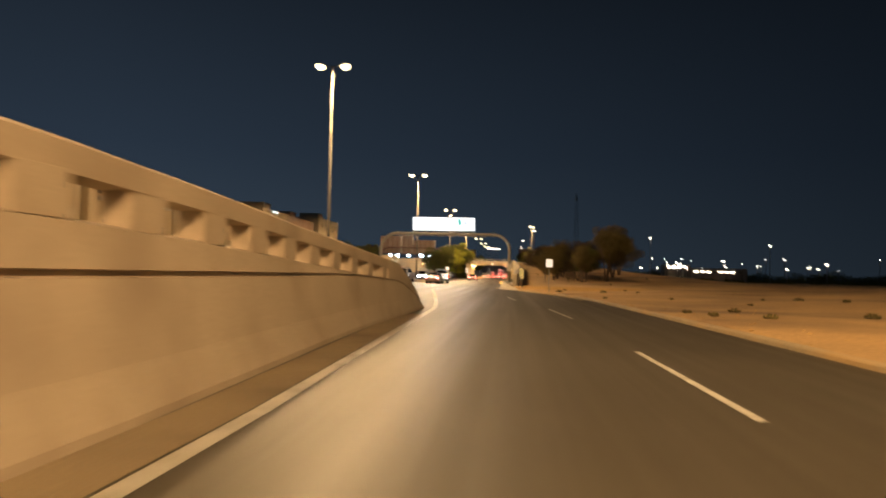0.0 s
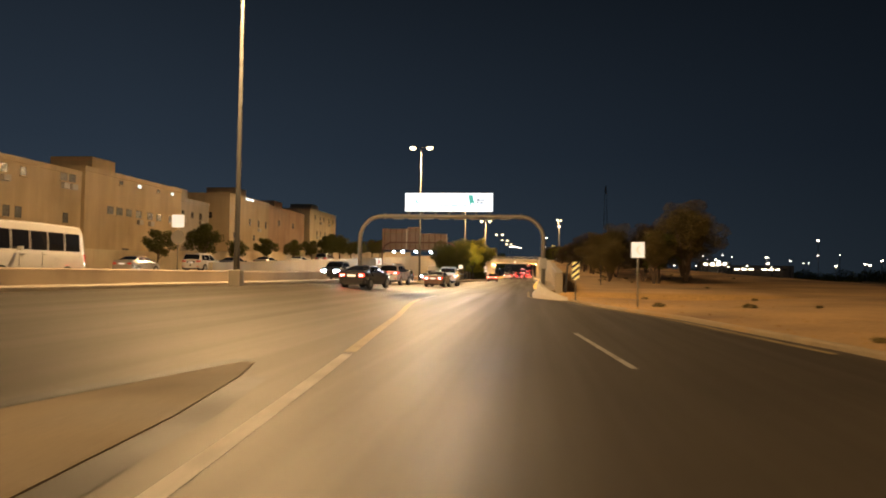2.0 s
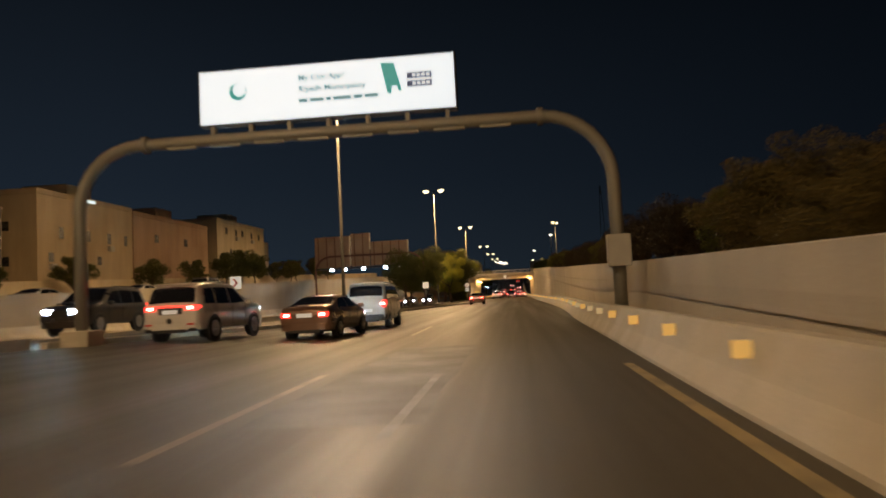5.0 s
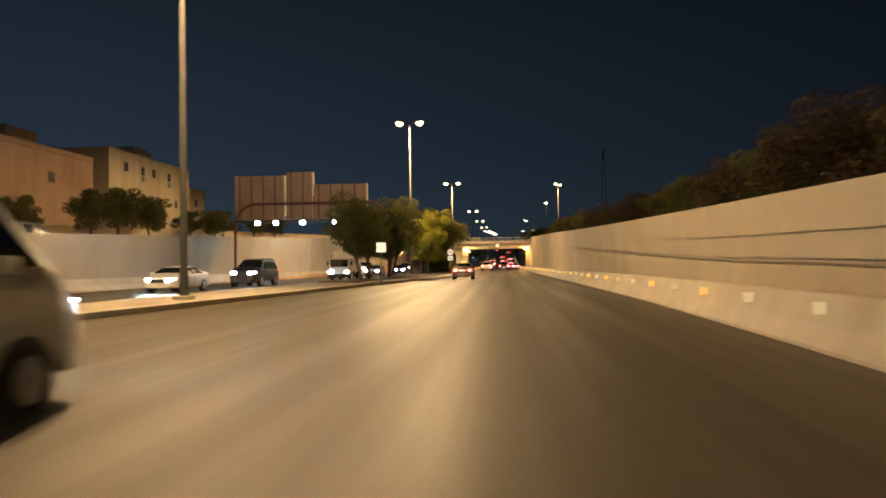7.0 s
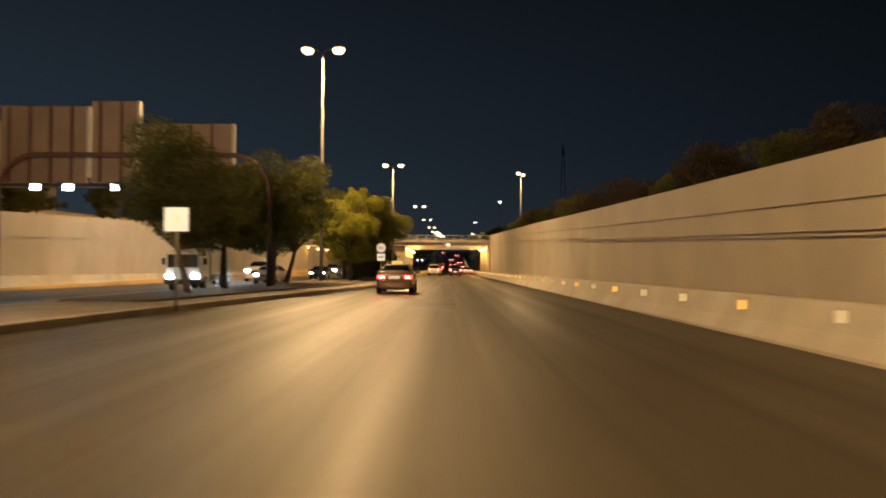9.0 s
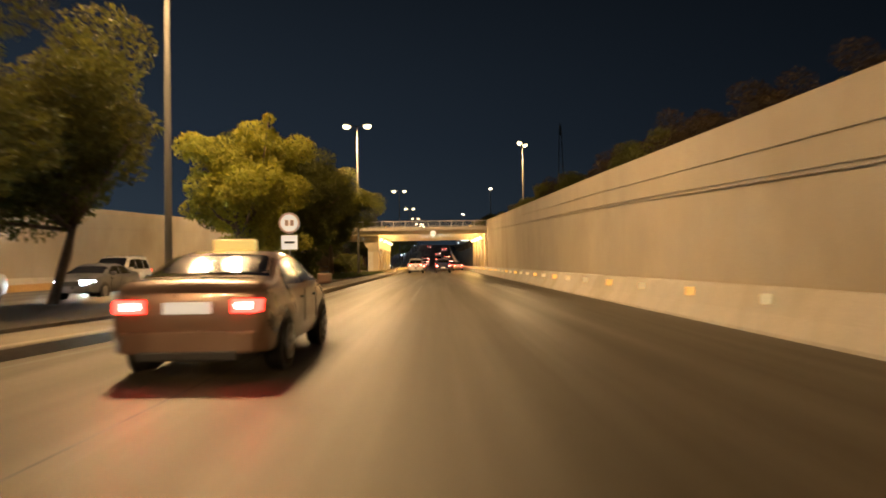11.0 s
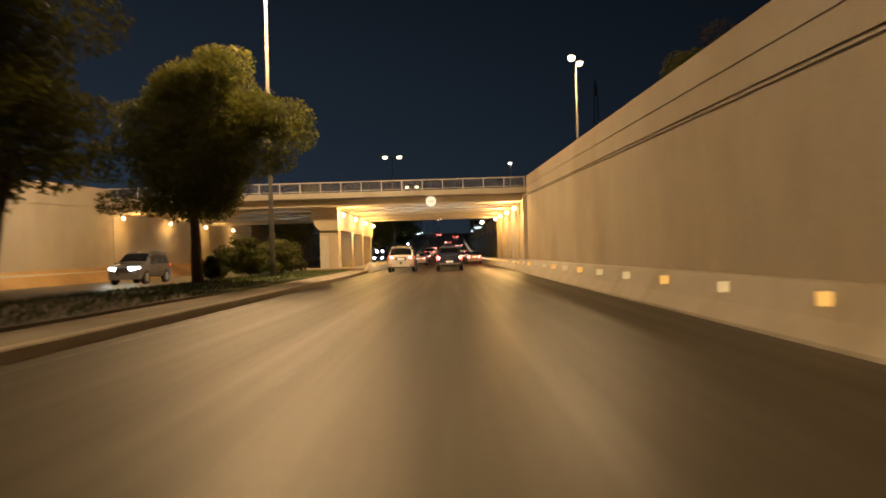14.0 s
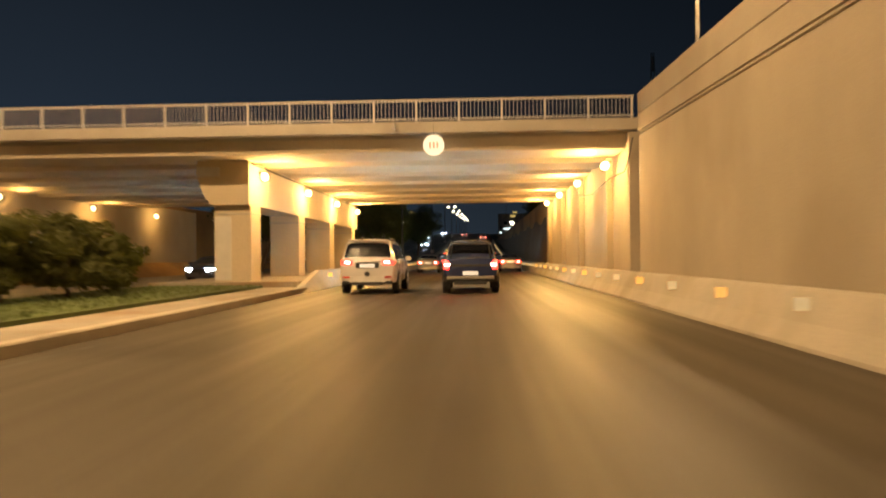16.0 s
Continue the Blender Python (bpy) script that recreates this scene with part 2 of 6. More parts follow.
# dusty is darkened for the weak lamp light behind the wall; tan stays lighter
LEAF = [material("leaves_%s" % n, c, 0.75, scale=0.6, amount=0.45, fine=6, bump=0, spec=0.25) for n, c in (
    ("olive", (0.084, 0.091, 0.024)), ("yellow_green", (0.20, 0.20, 0.034)), ("dark", (0.074, 0.078, 0.024)), ("dusty", (0.042, 0.028, 0.011)), ("tan", (0.112, 0.086, 0.026)))]
for leaf_mat, share in zip(LEAF, (0.4, 0.45, 0.35)):
    leafy(leaf_mat, share)
GRASS = material("grass", (0.075, 0.098, 0.024), 0.9, scale=1.5, amount=0.4, fine=20, bump=0.5)
SOIL = material("median_soil", (0.10, 0.075, 0.045), 0.95, scale=0.8, amount=0.4, fine=12, bump=0.6)
RUBBER = material("tyre_rubber", (0.02, 0.02, 0.02), 0.8)
RIM = material("alloy_rim", (0.35, 0.35, 0.36), 0.35, 0.8, amount=0.1, bump=0)
TINT = glass("tinted_car_glass", (0.012, 0.012, 0.014))
TRIM = material("black_trim", (0.025, 0.025, 0.026), 0.5, amount=0.1, bump=0)
TAIL = material("lit_tail_lamp", (0.5, 0.02, 0.02), 0.2, bump=0, emit=(1.0, 0.03, 0.02), power=5.0)
TAILCORE = material("tail_lamp_core", (0.8, 0.3, 0.25), 0.2, bump=0, emit=(1.0, 0.42, 0.34), power=22.0)
BRAKE = material("lit_brake_lamp", (0.5, 0.02, 0.02), 0.2, bump=0, emit=(1.0, 0.012, 0.009), power=26.0)
BEAM = material("bright_headlamp", (0.9, 0.9, 0.9), 0.1, bump=0, emit=(0.55, 0.80, 1.0), power=480.0)
HEAD = material("lit_headlamp", (0.9, 0.9, 0.9), 0.1, bump=0, emit=(0.58, 0.82, 1.0), power=200.0)
HEADOFF = material("clear_headlamp", (0.6, 0.6, 0.6), 0.1, bump=0, coat=1.0)
# the plate itself emits, standing in for the small lamp that lights it
PLATE = material("number_plate", (0.8, 0.8, 0.78), 0.4, bump=0, emit=(1.0, 0.95, 0.85), power=0.3)
PAINT = {n: material("car_paint_%s" % n, c, 0.35, mt, scale=1.5, amount=0.08, fine=60, bump=0, coat=1.0) for n, c, mt in (
    ("white", (0.62, 0.60, 0.56), 0.0), ("blue", (0.018, 0.032, 0.10), 0.3), ("black", (0.022, 0.021, 0.024), 0.2), ("silver", (0.36, 0.34, 0.31), 0.5),
    ("bronze", (0.22, 0.13, 0.09), 0.4), ("grey", (0.12, 0.12, 0.13), 0.4))}


# ---- mesh helpers ----
def mesh_of(name, verts, faces, mat, smooth=False):
    me = bpy.data.meshes.new(name)
    me.from_pydata([tuple(v) for v in verts], [], [tuple(f) for f in faces])
    me.materials.append(mat)
    me.validate()
    if smooth:
        me.polygons.foreach_set("use_smooth", [True] * len(me.polygons))
    me.update()
    return me


def shape(name, bm, mat, smooth=False):
    bmesh.ops.recalc_face_normals(bm, faces=bm.faces)
    me = bpy.data.meshes.new(name)
    bm.to_mesh(me)
    bm.free()
    me.materials.append(mat)
    if smooth:
        me.polygons.foreach_set("use_smooth", [True] * len(me.polygons))
    return me


def part(name, me, parent, label="", at=(0, 0, 0), rot=(0, 0, 0)):
    ob = new(name, me)
    ob.parent = parent
    ob.location, ob.rotation_euler = at, [radians(a) for a in rot]
    if label:
        ob["label"] = label
    return ob


def thing(name, label, category, at=(0, 0, 0), turn=0.0, group="", kind=""):
    ob = new(name)
    ob.location, ob.rotation_euler = at, (0, 0, radians(turn))
    return tagged(ob, label, category, group, kind)


def box(x0, x1, y0, y1, z0, z1, bevel=0.0):
    bm = bmesh.new()
    bmesh.ops.create_cube(bm, size=1.0)
    for v in bm.verts:
        v.co = ((x0 + x1) / 2 + v.co.x * (x1 - x0), (y0 + y1) / 2 + v.co.y * (y1 - y0), (z0 + z1) / 2 + v.co.z * (z1 - z0))
    if bevel:
        bmesh.ops.bevel(bm, geom=bm.edges[:], offset=bevel, segments=2, affect="EDGES", profile=0.6)
    return bm


def box_me(name, x0, x1, y0, y1, z0, z1, mat, bevel=0.0):
    return shape(name, box(x0, x1, y0, y1, z0, z1, bevel), mat)


def tube(name, points, radii, mat, sides=12, cap=True):
    """A round bar along a line of points."""
    pts = [Vector(p) for p in points]
    verts, faces = [], []
    for i, p in enumerate(pts):
        d = (pts[min(i + 1, len(pts) - 1)] - pts[max(i - 1, 0)]).normalized()
        u = d.cross(Vector((0.31, 0.95, 0.05)) if abs(d.y) < 0.9 else Vector((1, 0, 0))).normalized()
        w = d.cross(u)
        r = radii[i] if isinstance(radii, (list, tuple)) else radii
        for k in range(sides):
            a = 2 * math.pi * k / sides
            verts.append(p + u * math.cos(a) * r + w * math.sin(a) * r)
    for i in range(len(pts) - 1):
        for k in range(sides):
            a, b = i * sides + k, i * sides + (k + 1) % sides
            faces.append((a, b, b + sides, a + sides))
    if cap:
        faces += [tuple(range(sides))[::-1], tuple(range((len(pts) - 1) * sides, len(pts) * sides))]
    return mesh_of(name, verts, faces, mat, True)


def disc(name, r, depth, mat, sides=24, axis="y"):
    bm = bmesh.new()
    bmesh.ops.create_cone(bm, cap_ends=True, segments=sides, radius1=r, radius2=r, depth=depth)
    if axis == "y":
        bmesh.ops.rotate(bm, verts=bm.verts, matrix=Matrix.Rotation(radians(90), 3, "X"))
    elif axis == "x":
        bmesh.ops.rotate(bm, verts=bm.verts, matrix=Matrix.Rotation(radians(90), 3, "Y"))
    return shape(name, bm, mat)


def lerp(table, y):
    return float(np.interp(y, [p[0] for p in table], [p[1] for p in table]))


# ---- plan: how the road edges, walls and levels run along y ----
BARRIER_X = [(66.2, 7.05), (67.2, 6.5), (68.5, 5.95), (70, 5.58), (72, 5.48), (79, 5.56), (91, 5.78), (103, 5.97), (113, 6.35), (122, 6.62), (130, 6.69), (150, 6.69), (185, 6.62), (250, 6.65), (400, 6.8)]
WALL_X = [(70, 6.45), (76, 6.72), (92, 7.05), (105, 7.35), (116, 7.68), (125, 7.84), (150, 7.88), (190, 7.82), (250, 7.8), (400, 7.9)]
KERB_R = [(-80, 12.5), (0, 11.6), (25, 11.0), (41, 10.6), (51, 9.5), (58.4, 7.9), (64, 7.2), (66.3, 7.0), (69, 5.9)]
MEDIAN_X = [(60, -12.0), (80, -11.0), (100, -10.3), (120, -8.7), (130, -8.0), (147, -6.9), (160, -5.5), (170, -4.3), (177, -3.68), (190, -3.85), (210, -3.75), (229, -3.8), (250, -4.1), (300, -4.2)]
LINE_L = [(-20, 4.1), (8, 3.85), (18, 3.58), (24, 3.45), (28, 3.35), (30, 3.22), (35, 2.76), (39, 2.35), (44, 1.8), (50, 1.2), (56, 0.45), (60, 0.0), (64.5, -0.33), (71, -0.33)]
LEFT_WALL_X = -23.5


WALL_TOP = [(70, 1.38), (80, 1.67), (90, 1.92), (100, 2.19), (115, 2.67), (122, 2.88), (140, 3.39), (160, 4.02), (185, 4.87), (250, 6.83), (400, 11.3)]


def wall_top(y):
    return lerp(WALL_TOP, y)


def climb(y):
    """Beyond the bridge the road rises out of the cutting."""
    s = max(0.0, y - 290.0)
    return 0.00035 * s * s if s < 80 else 2.24 + 0.056 * min(s - 80, 150.0)


def road_z(x, y):
    """The main carriageway climbs to its far side before the ramp joins it."""
    side = min(max((-x - 1.0) / 9.0, 0.0), 1.0)
    fade = min(max((108.0 - y) / 28.0, 0.0), 1.0)
    return 0.5 * side * side * (3 - 2 * side) * fade + climb(y)


def ground_z(x, y):
    behind = max(0.12, wall_top(y) - 1.1)
    behind = max(min(behind, 6.0), climb(y) - 0.2)
    if x > 0:
        if x < 8.2:
            return -0.25 + climb(y)
        sandy = 0.10 + 0.10 * math.sin(x * 0.35) * math.sin(y * 0.21) + min(0.5, max(0, x - 14) * 0.02)
        far = min(max((x - 24.0) / 40.0, 0.0), 1.0)
        far = far * far * (3 - 2 * far)
        return max(behind * (1 - far), sandy) if y > 70 else sandy
    if x > -22.0:
        return -0.3 + climb(y)
    s = min(max((-x - 23.75) / 0.2, 0), 1)
    return -0.3 * (1 - s) + max(0.9, behind) * s


# ---- ground, road ----
xs = sorted({*np.linspace(-60, -25, 12), -24.2, -23.8, -21.5, -15, -8, 0, 4, 6, 8.0, 8.3, *np.linspace(9, 13, 9), *np.linspace(14, 60, 24), 90, 140, 220, 400, 800, 1800, -80, -120, -200, -400, -800, -1800})
ys = sorted({*np.linspace(-60, 300, 145), 69.9, 70.1, *np.arange(320, 900, 20), 900, 1500, 2500, -100, -200, -500, -1500})


def column(x, y):
    """The columns beside the road follow the wall, or the kerb before it."""
    edge = lerp(WALL_X, y) + 0.2 if y > 70 else lerp(KERB_R, y) + 0.1
    if 7.9 < x < 8.4:
        return edge + (x - 8.0) * 0.3
    if x > 8.4:
        return max(x, edge + 0.12 + (x - 8.4) * 0.05)
    return x if x < 5 else min(x, edge - 0.3)


gv = [(column(x, y), y, ground_z(x, y)) for y in ys for x in xs]
nx = len(xs)
gf = [(j * nx + i, j * nx + i + 1, (j + 1) * nx + i + 1, (j + 1) * nx + i) for j in range(len(ys) - 1) for i in range(nx - 1)]
ground = tagged(new("ground", mesh_of("ground", gv, gf, SAND, True)), "bare sandy ground beside the road", "ground", kind="structure")

rx = [-24.5, -22, -20, -18, -16, -14, -12, -10, -9, -8, -7, -6, -5, -4, -3, -2, -1, 0, 2, 4, 6, 8, 10, 12.6]
ry = [-100, -60, *np.arange(-40, 130, 4), *np.arange(130, 300, 10), *np.arange(300, 1001, 20)]
rv, rf = [], []
for y in ry:
    right = lerp(KERB_R, y) if y < 67 else lerp(BARRIER_X, y)
    for k, x in enumerate(rx):
        xx = min(x, right + 0.1)
        if k == len(rx) - 1:
            xx = right + 0.1
        rv.append((xx + (0.0005 * k), y, road_z(xx, y)))
n = len(rx)
rf = [(j * n + i, j * n + i + 1, (j + 1) * n + i + 1, (j + 1) * n + i) for j in range(len(ry) - 1) for i in range(n - 1)]
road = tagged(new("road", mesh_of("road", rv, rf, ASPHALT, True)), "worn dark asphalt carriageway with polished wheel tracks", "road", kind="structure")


def marking(name, table, width, y0, y1, mat, label, step=2.0):
    k = max(1, int((y1 - y0) / step))
    v, f = [], []
    for i in range(k + 1):
        y = y0 + (y1 - y0) * i / k
        x = lerp(table, y)
        for s in (-0.5, 0.5):
            v.append((x + s * width, y, road_z(x, y) + 0.006))
        if i:
            f.append((2 * i - 2, 2 * i - 1, 2 * i + 1, 2 * i))
    return tagged(new(name, mesh_of(name, v, f, mat)), label, "road marking", kind="structure")


marking("edge_line", LINE_L, 0.17, -40, 40, WHITELINE, "worn white edge line on asphalt")
marking("lane_dash", LINE_L, 0.13, 65.8, 70.6, WHITELINE, "worn white lane dash on asphalt")
marking("merge_line", LINE_L, 0.2, 40.3, 64.5, YELLOWLINE, "worn yellow line where the ramp joins")
for y0 in (-37.8, -22.4, -7.0, 8.4, 23.9, 39.2):
    marking("lane_dash", [(-40, 8.7), (8, 8.3), (14, 8.24), (24, 7.98), (30, 7.62), (39, 6.45), (45.4, 6.0)], 0.105, y0, y0 + 6, WHITELINE, "white lane dash on asphalt")
for y0 in (77.5, 95.8):
    marking("lane_dash", [(70, 0.1), (130, -0.8)], 0.14, y0, y0 + 6.5, WORNLINE, "worn white lane dash on asphalt")
marking("lane_dash", [(70, 2.0), (130, 1.6)], 0.12, 78.3, 83.5, FAINTLINE, "faint white lane dash on asphalt")
marking("lane_dash", [(180, 0.16), (200, 0.24)], 0.09, 180, 197, FAINTLINE, "faint white lane line on asphalt")
marking("edge_line", [(40, 10.3), (51, 9.2), (58.4, 7.65), (63, 6.95), (66, 6.3), (68, 5.6), (70, 5.12), (72, 4.97), (84, 4.97)], 0.16, 42, 84, YELLOWLINE, "worn yellow edge line beside the barrier")
marking("edge_line", [(y, x + 0.45) for y, x in MEDIAN_X], 0.13, 108, 235, FAINTLINE, "faint pale edge line beside the median kerb")


for y0, y1, x0, x1 in ((138.6, 144.6, -0.42, 0.08), (116.0, 126.0, -2.0, -2.15), (158.0, 171.0, -1.62, -1.5), (203.0, 216.0, 0.2, 0.28)):
    marking("tar_seam", [(y0, x0), ((y0 + y1) / 2, (x0 + x1) / 2 + 0.05), (y1, x1)], 0.035, y0, y1, PATCHDARK, "thin dark tar seam in the asphalt", 0.7)


def road_patch(x0, x1, y0, y1, label):
    """A repaired strip of asphalt with ragged long edges."""
    r = random.Random(int(y0 * 10))
    k = max(3, int((y1 - y0) / 0.8))
    v, f = [], []
    for i in range(k + 1):
        y = y0 + (y1 - y0) * i / k
        for x in (x0 + r.uniform(-0.05, 0.05), x1 + r.uniform(-0.05, 0.05)):
            v.append((x, y, road_z(x, y) + 0.004))
        if i:
            f.append((2 * i - 2, 2 * i - 1, 2 * i + 1, 2 * i))
    return tagged(new("asphalt_patch", mesh_of("asphalt_patch", v, f, PATCH)), label, "road patch", kind="structure")


for x0, x1, y0, y1 in ((0.3, 2.2, 79.0, 90.0), (-0.4, 1.1, 150.0, 157.0), (-9.0, -5.5, 84.0, 97.0)):
    road_patch(x0, x1, y0, y1, "darker repaired strip in the asphalt")

# ---- right side: barrier, reflectors, retaining wall ----
def run(y0, y1, step=4.0):
    k = max(2, int((y1 - y0) / step))
    return [y0 + (y1 - y0) * i / k for i in range(k + 1)]


def profile_mesh(name, rows, mat):
    """Rows of points of equal count, joined into a closed band with ends."""
    n = len(rows[0])
    bm = bmesh.new()
    vs = [[bm.verts.new(p) for p in r] for r in rows]
    for a, b in zip(vs, vs[1:]):
        for k in range(n):
            bm.faces.new((a[k], b[k], b[(k + 1) % n], a[(k + 1) % n]))
    bm.faces.new(vs[0])
    bm.faces.new(vs[-1][::-1])
    return shape(name, bm, mat)


JERSEY = [(-0.31, -0.05), (-0.31, 0.06), (-0.14, 0.33), (0.03, 0.74), (0.06, 0.77), (0.24, 0.77), (0.27, 0.74), (0.30, -0.05)]


def jersey(name, table, y0, y1, mat, label, taper=7.0, flip=1):
    rows = []
    for y in sorted({*run(y0 + taper, y1), *run(y0, y0 + taper, taper / 6)}):
        h = min(1.0, 0.06 + (y - y0) / taper)
        x = lerp(table, y)
        rows.append([(x + flip * a, y, climb(y) + (u * h if u > 0 else u)) for a, u in JERSEY])
    return tagged(new(name, profile_mesh(name, rows, mat)), label, "barrier", kind="structure")


barrier_east = jersey("barrier_east", BARRIER_X, 66.2, 420, BARRIER, "pale concrete road barrier with yellow reflectors", 4.8)
# unpowered reflector squares, their shine put in as emission
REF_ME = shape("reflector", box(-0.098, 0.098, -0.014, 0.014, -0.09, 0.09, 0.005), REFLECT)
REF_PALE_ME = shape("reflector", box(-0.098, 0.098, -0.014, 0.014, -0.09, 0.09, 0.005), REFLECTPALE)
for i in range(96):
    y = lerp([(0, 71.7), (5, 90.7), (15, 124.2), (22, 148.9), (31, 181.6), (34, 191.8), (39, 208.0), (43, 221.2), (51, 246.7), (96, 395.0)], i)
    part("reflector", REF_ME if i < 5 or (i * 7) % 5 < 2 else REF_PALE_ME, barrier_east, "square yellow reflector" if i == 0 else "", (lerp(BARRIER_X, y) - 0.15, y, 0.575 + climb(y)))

GROOVE_LOW = [(70, 0.95), (96, 0.92), (112, 1.4), (121, 1.54), (160, 1.52), (182, 1.41), (250, 1.39)]
GROOVE_HIGH = [(70, 0.6), (96, 0.62), (121, 0.95), (150, 0.91), (185, 0.80), (230, 0.72), (250, 0.72)]
rows = []
for y in run(71.0, 249.2):
    x, t, lo, hi = lerp(WALL_X, y), wall_top(y), lerp(GROOVE_LOW, y), lerp(GROOVE_HIGH, y)
    cut = min(max((y - 92.0) / 14.0, 0.004), 1.0)
    rows.append([(x, y, -0.3)] + [(x + a, y, t - b) for a, b in ((0, lo + 0.08), (0.07, lo + 0.08), (0.07, lo + 0.02), (0.0, lo + 0.02), (0.0, lo - 0.03), (0.05 * cut, lo - 0.03), (0.05 * cut, lo - 0.07), (-0.025 * cut, lo - 0.07), (-0.025, hi + 0.02), (-0.025 + 0.055 * cut, hi + 0.02), (-0.025 + 0.055 * cut, hi - 0.02), (-0.025, hi - 0.02), (-0.025, 0.02), (-0.005, 0.0), (0.4, 0.0))] + [(x + 0.4, y, -0.3)])
wall_east = tagged(new("wall_east", profile_mesh("wall_east", rows, CONCRETE)), "tall pale concrete retaining wall with horizontal grooves", "wall", kind="structure")
rows = [[(lerp(BARRIER_X, y) + 0.28, y, 0.0), (lerp(BARRIER_X, y) + 0.28, y, 0.42), (lerp(WALL_X, y) + 0.02, y, 0.42), (lerp(WALL_X, y) + 0.02, y, 0.0)] for y in run(71.2, 249)]
tagged(new("verge_fill", profile_mesh("verge_fill", rows, PAVING)), "dusty concrete strip between barrier and wall", "verge", kind="structure")
# kerb of the sandy verge before the wall
rows = [[(lerp(KERB_R, y) + a, y, u) for a, u in ((0, -0.1), (0.0, 0.08), (0.03, 0.11), (0.2, 0.11), (0.27, 0.08), (0.27, -0.1))] for y in run(-60, 66.3, 3)]
tagged(new("kerb_east", profile_mesh("kerb_east", rows, DUSTYKERB)), "dusty concrete kerb along the sand", "kerb", kind="structure")
rng = random.Random(5)

# ---- median ----
rows = [[(lerp(MEDIAN_X, y) + a, y, u + road_z(lerp(MEDIAN_X, y), y)) for a, u in ((0, -0.1), (0.0, 0.17), (-0.03, 0.20), (-0.2, 0.20), (-0.2, -0.1))] for y in run(92, 251, 3)]
tagged(new("kerb_median", profile_mesh("kerb_median", rows, KERB)), "concrete kerb along the planted median", "kerb", kind="structure")
MEDIAN_LEFT = [(92, -12.2), (130, -11.6), (200, -10.8), (251, -10.2)]
rows = [[(lerp(MEDIAN_X, y) - 0.2, y, -0.1), (lerp(MEDIAN_X, y) - 0.2, y, 0.19), (lerp(MEDIAN_LEFT, y), y, 0.19), (lerp(MEDIAN_LEFT, y), y, -0.1)] for y in run(92, 251, 3)]
tagged(new("median", profile_mesh("median", rows, PAVING)), "paved median strip dusted with sand", "median", kind="structure")
rows = [[(lerp(MEDIAN_LEFT, y) + a, y, u) for a, u in ((0.02, -0.1), (0.02, 0.2), (-0.18, 0.2), (-0.18, -0.1))] for y in run(92, 251, 3)]
tagged(new("kerb_median_west", profile_mesh("kerb_median_west", rows, KERB)), "concrete kerb on the far side of the median", "kerb", kind="structure")
rows = [[(lerp(MEDIAN_X, y) - 1.55, y, 0.1), (lerp(MEDIAN_X, y) - 1.55, y, 0.26), (lerp(MEDIAN_LEFT, y) + 0.3, y, 0.26), (lerp(MEDIAN_LEFT, y) + 0.3, y, 0.1)] for y in run(150, 219, 3)]
tagged(new("planting_bed", profile_mesh("planting_bed", rows, SOIL)), "dark soil of the planted median bed", "planting bed", kind="structure")
rows = [[(lerp(MEDIAN_X, y) - 1.55, y, 0.1), (lerp(MEDIAN_X, y) - 1.55, y, 0.28), (lerp(MEDIAN_LEFT, y) + 0.3, y, 0.28), (lerp(MEDIAN_LEFT, y) + 0.3, y, 0.1)] for y in run(219.01, 250.5, 3)]
lawn = tagged(new("lawn", profile_mesh("lawn", rows, GRASS)), "patch of grass on the median before the bridge", "lawn", kind="structure")
gverts, gfaces = [], []
for i in range(9000):
    y = rng.uniform(205, 250.4)
    x = rng.uniform(lerp(MEDIAN_LEFT, y) + 0.3, lerp(MEDIAN_X, y) - 1.6)
    h, a, w = rng.uniform(0.05, 0.14), rng.uniform(0, 6.28), 0.02
    k = len(gverts)
    dx, dy = math.cos(a) * w, math.sin(a) * w
    gverts += [(x - dx, y - dy, 0.26), (x + dx, y + dy, 0.26), (x + rng.uniform(-.05, .05), y + rng.uniform(-.05, .05), 0.27 + h)]
    gfaces.append((k, k + 1, k + 2))
tagged(new("grass", mesh_of("grass", gverts, gfaces, GRASS)), "short green grass blades on the median", "grass", kind="stuff")
# low wall between the carriageways before the gantry
rows = [[(-12.5 + a, y, u) for a, u in ((0.25, 0.3), (0.2, 1.22), (0.0, 1.27), (-0.2, 1.22), (-0.25, 0.3))] for y in run(-60, 90, 6)]
tagged(new("median_wall", profile_mesh("median_wall", rows, BROWNWALL)), "low brown concrete wall between the carriageways", "wall", kind="structure")
rows = [[(-12.2 + a, y, u) for a, u in ((-0.1, 0.3), (-0.1, 0.66), (1.2, 0.66), (1.25, 0.62), (1.25, 0.3))] for y in run(-60, 91.8, 6)]
tagged(new("median_ledge", profile_mesh("median_ledge", rows, KERB)), "pale raised concrete ledge along the low wall", "kerb", kind="structure")

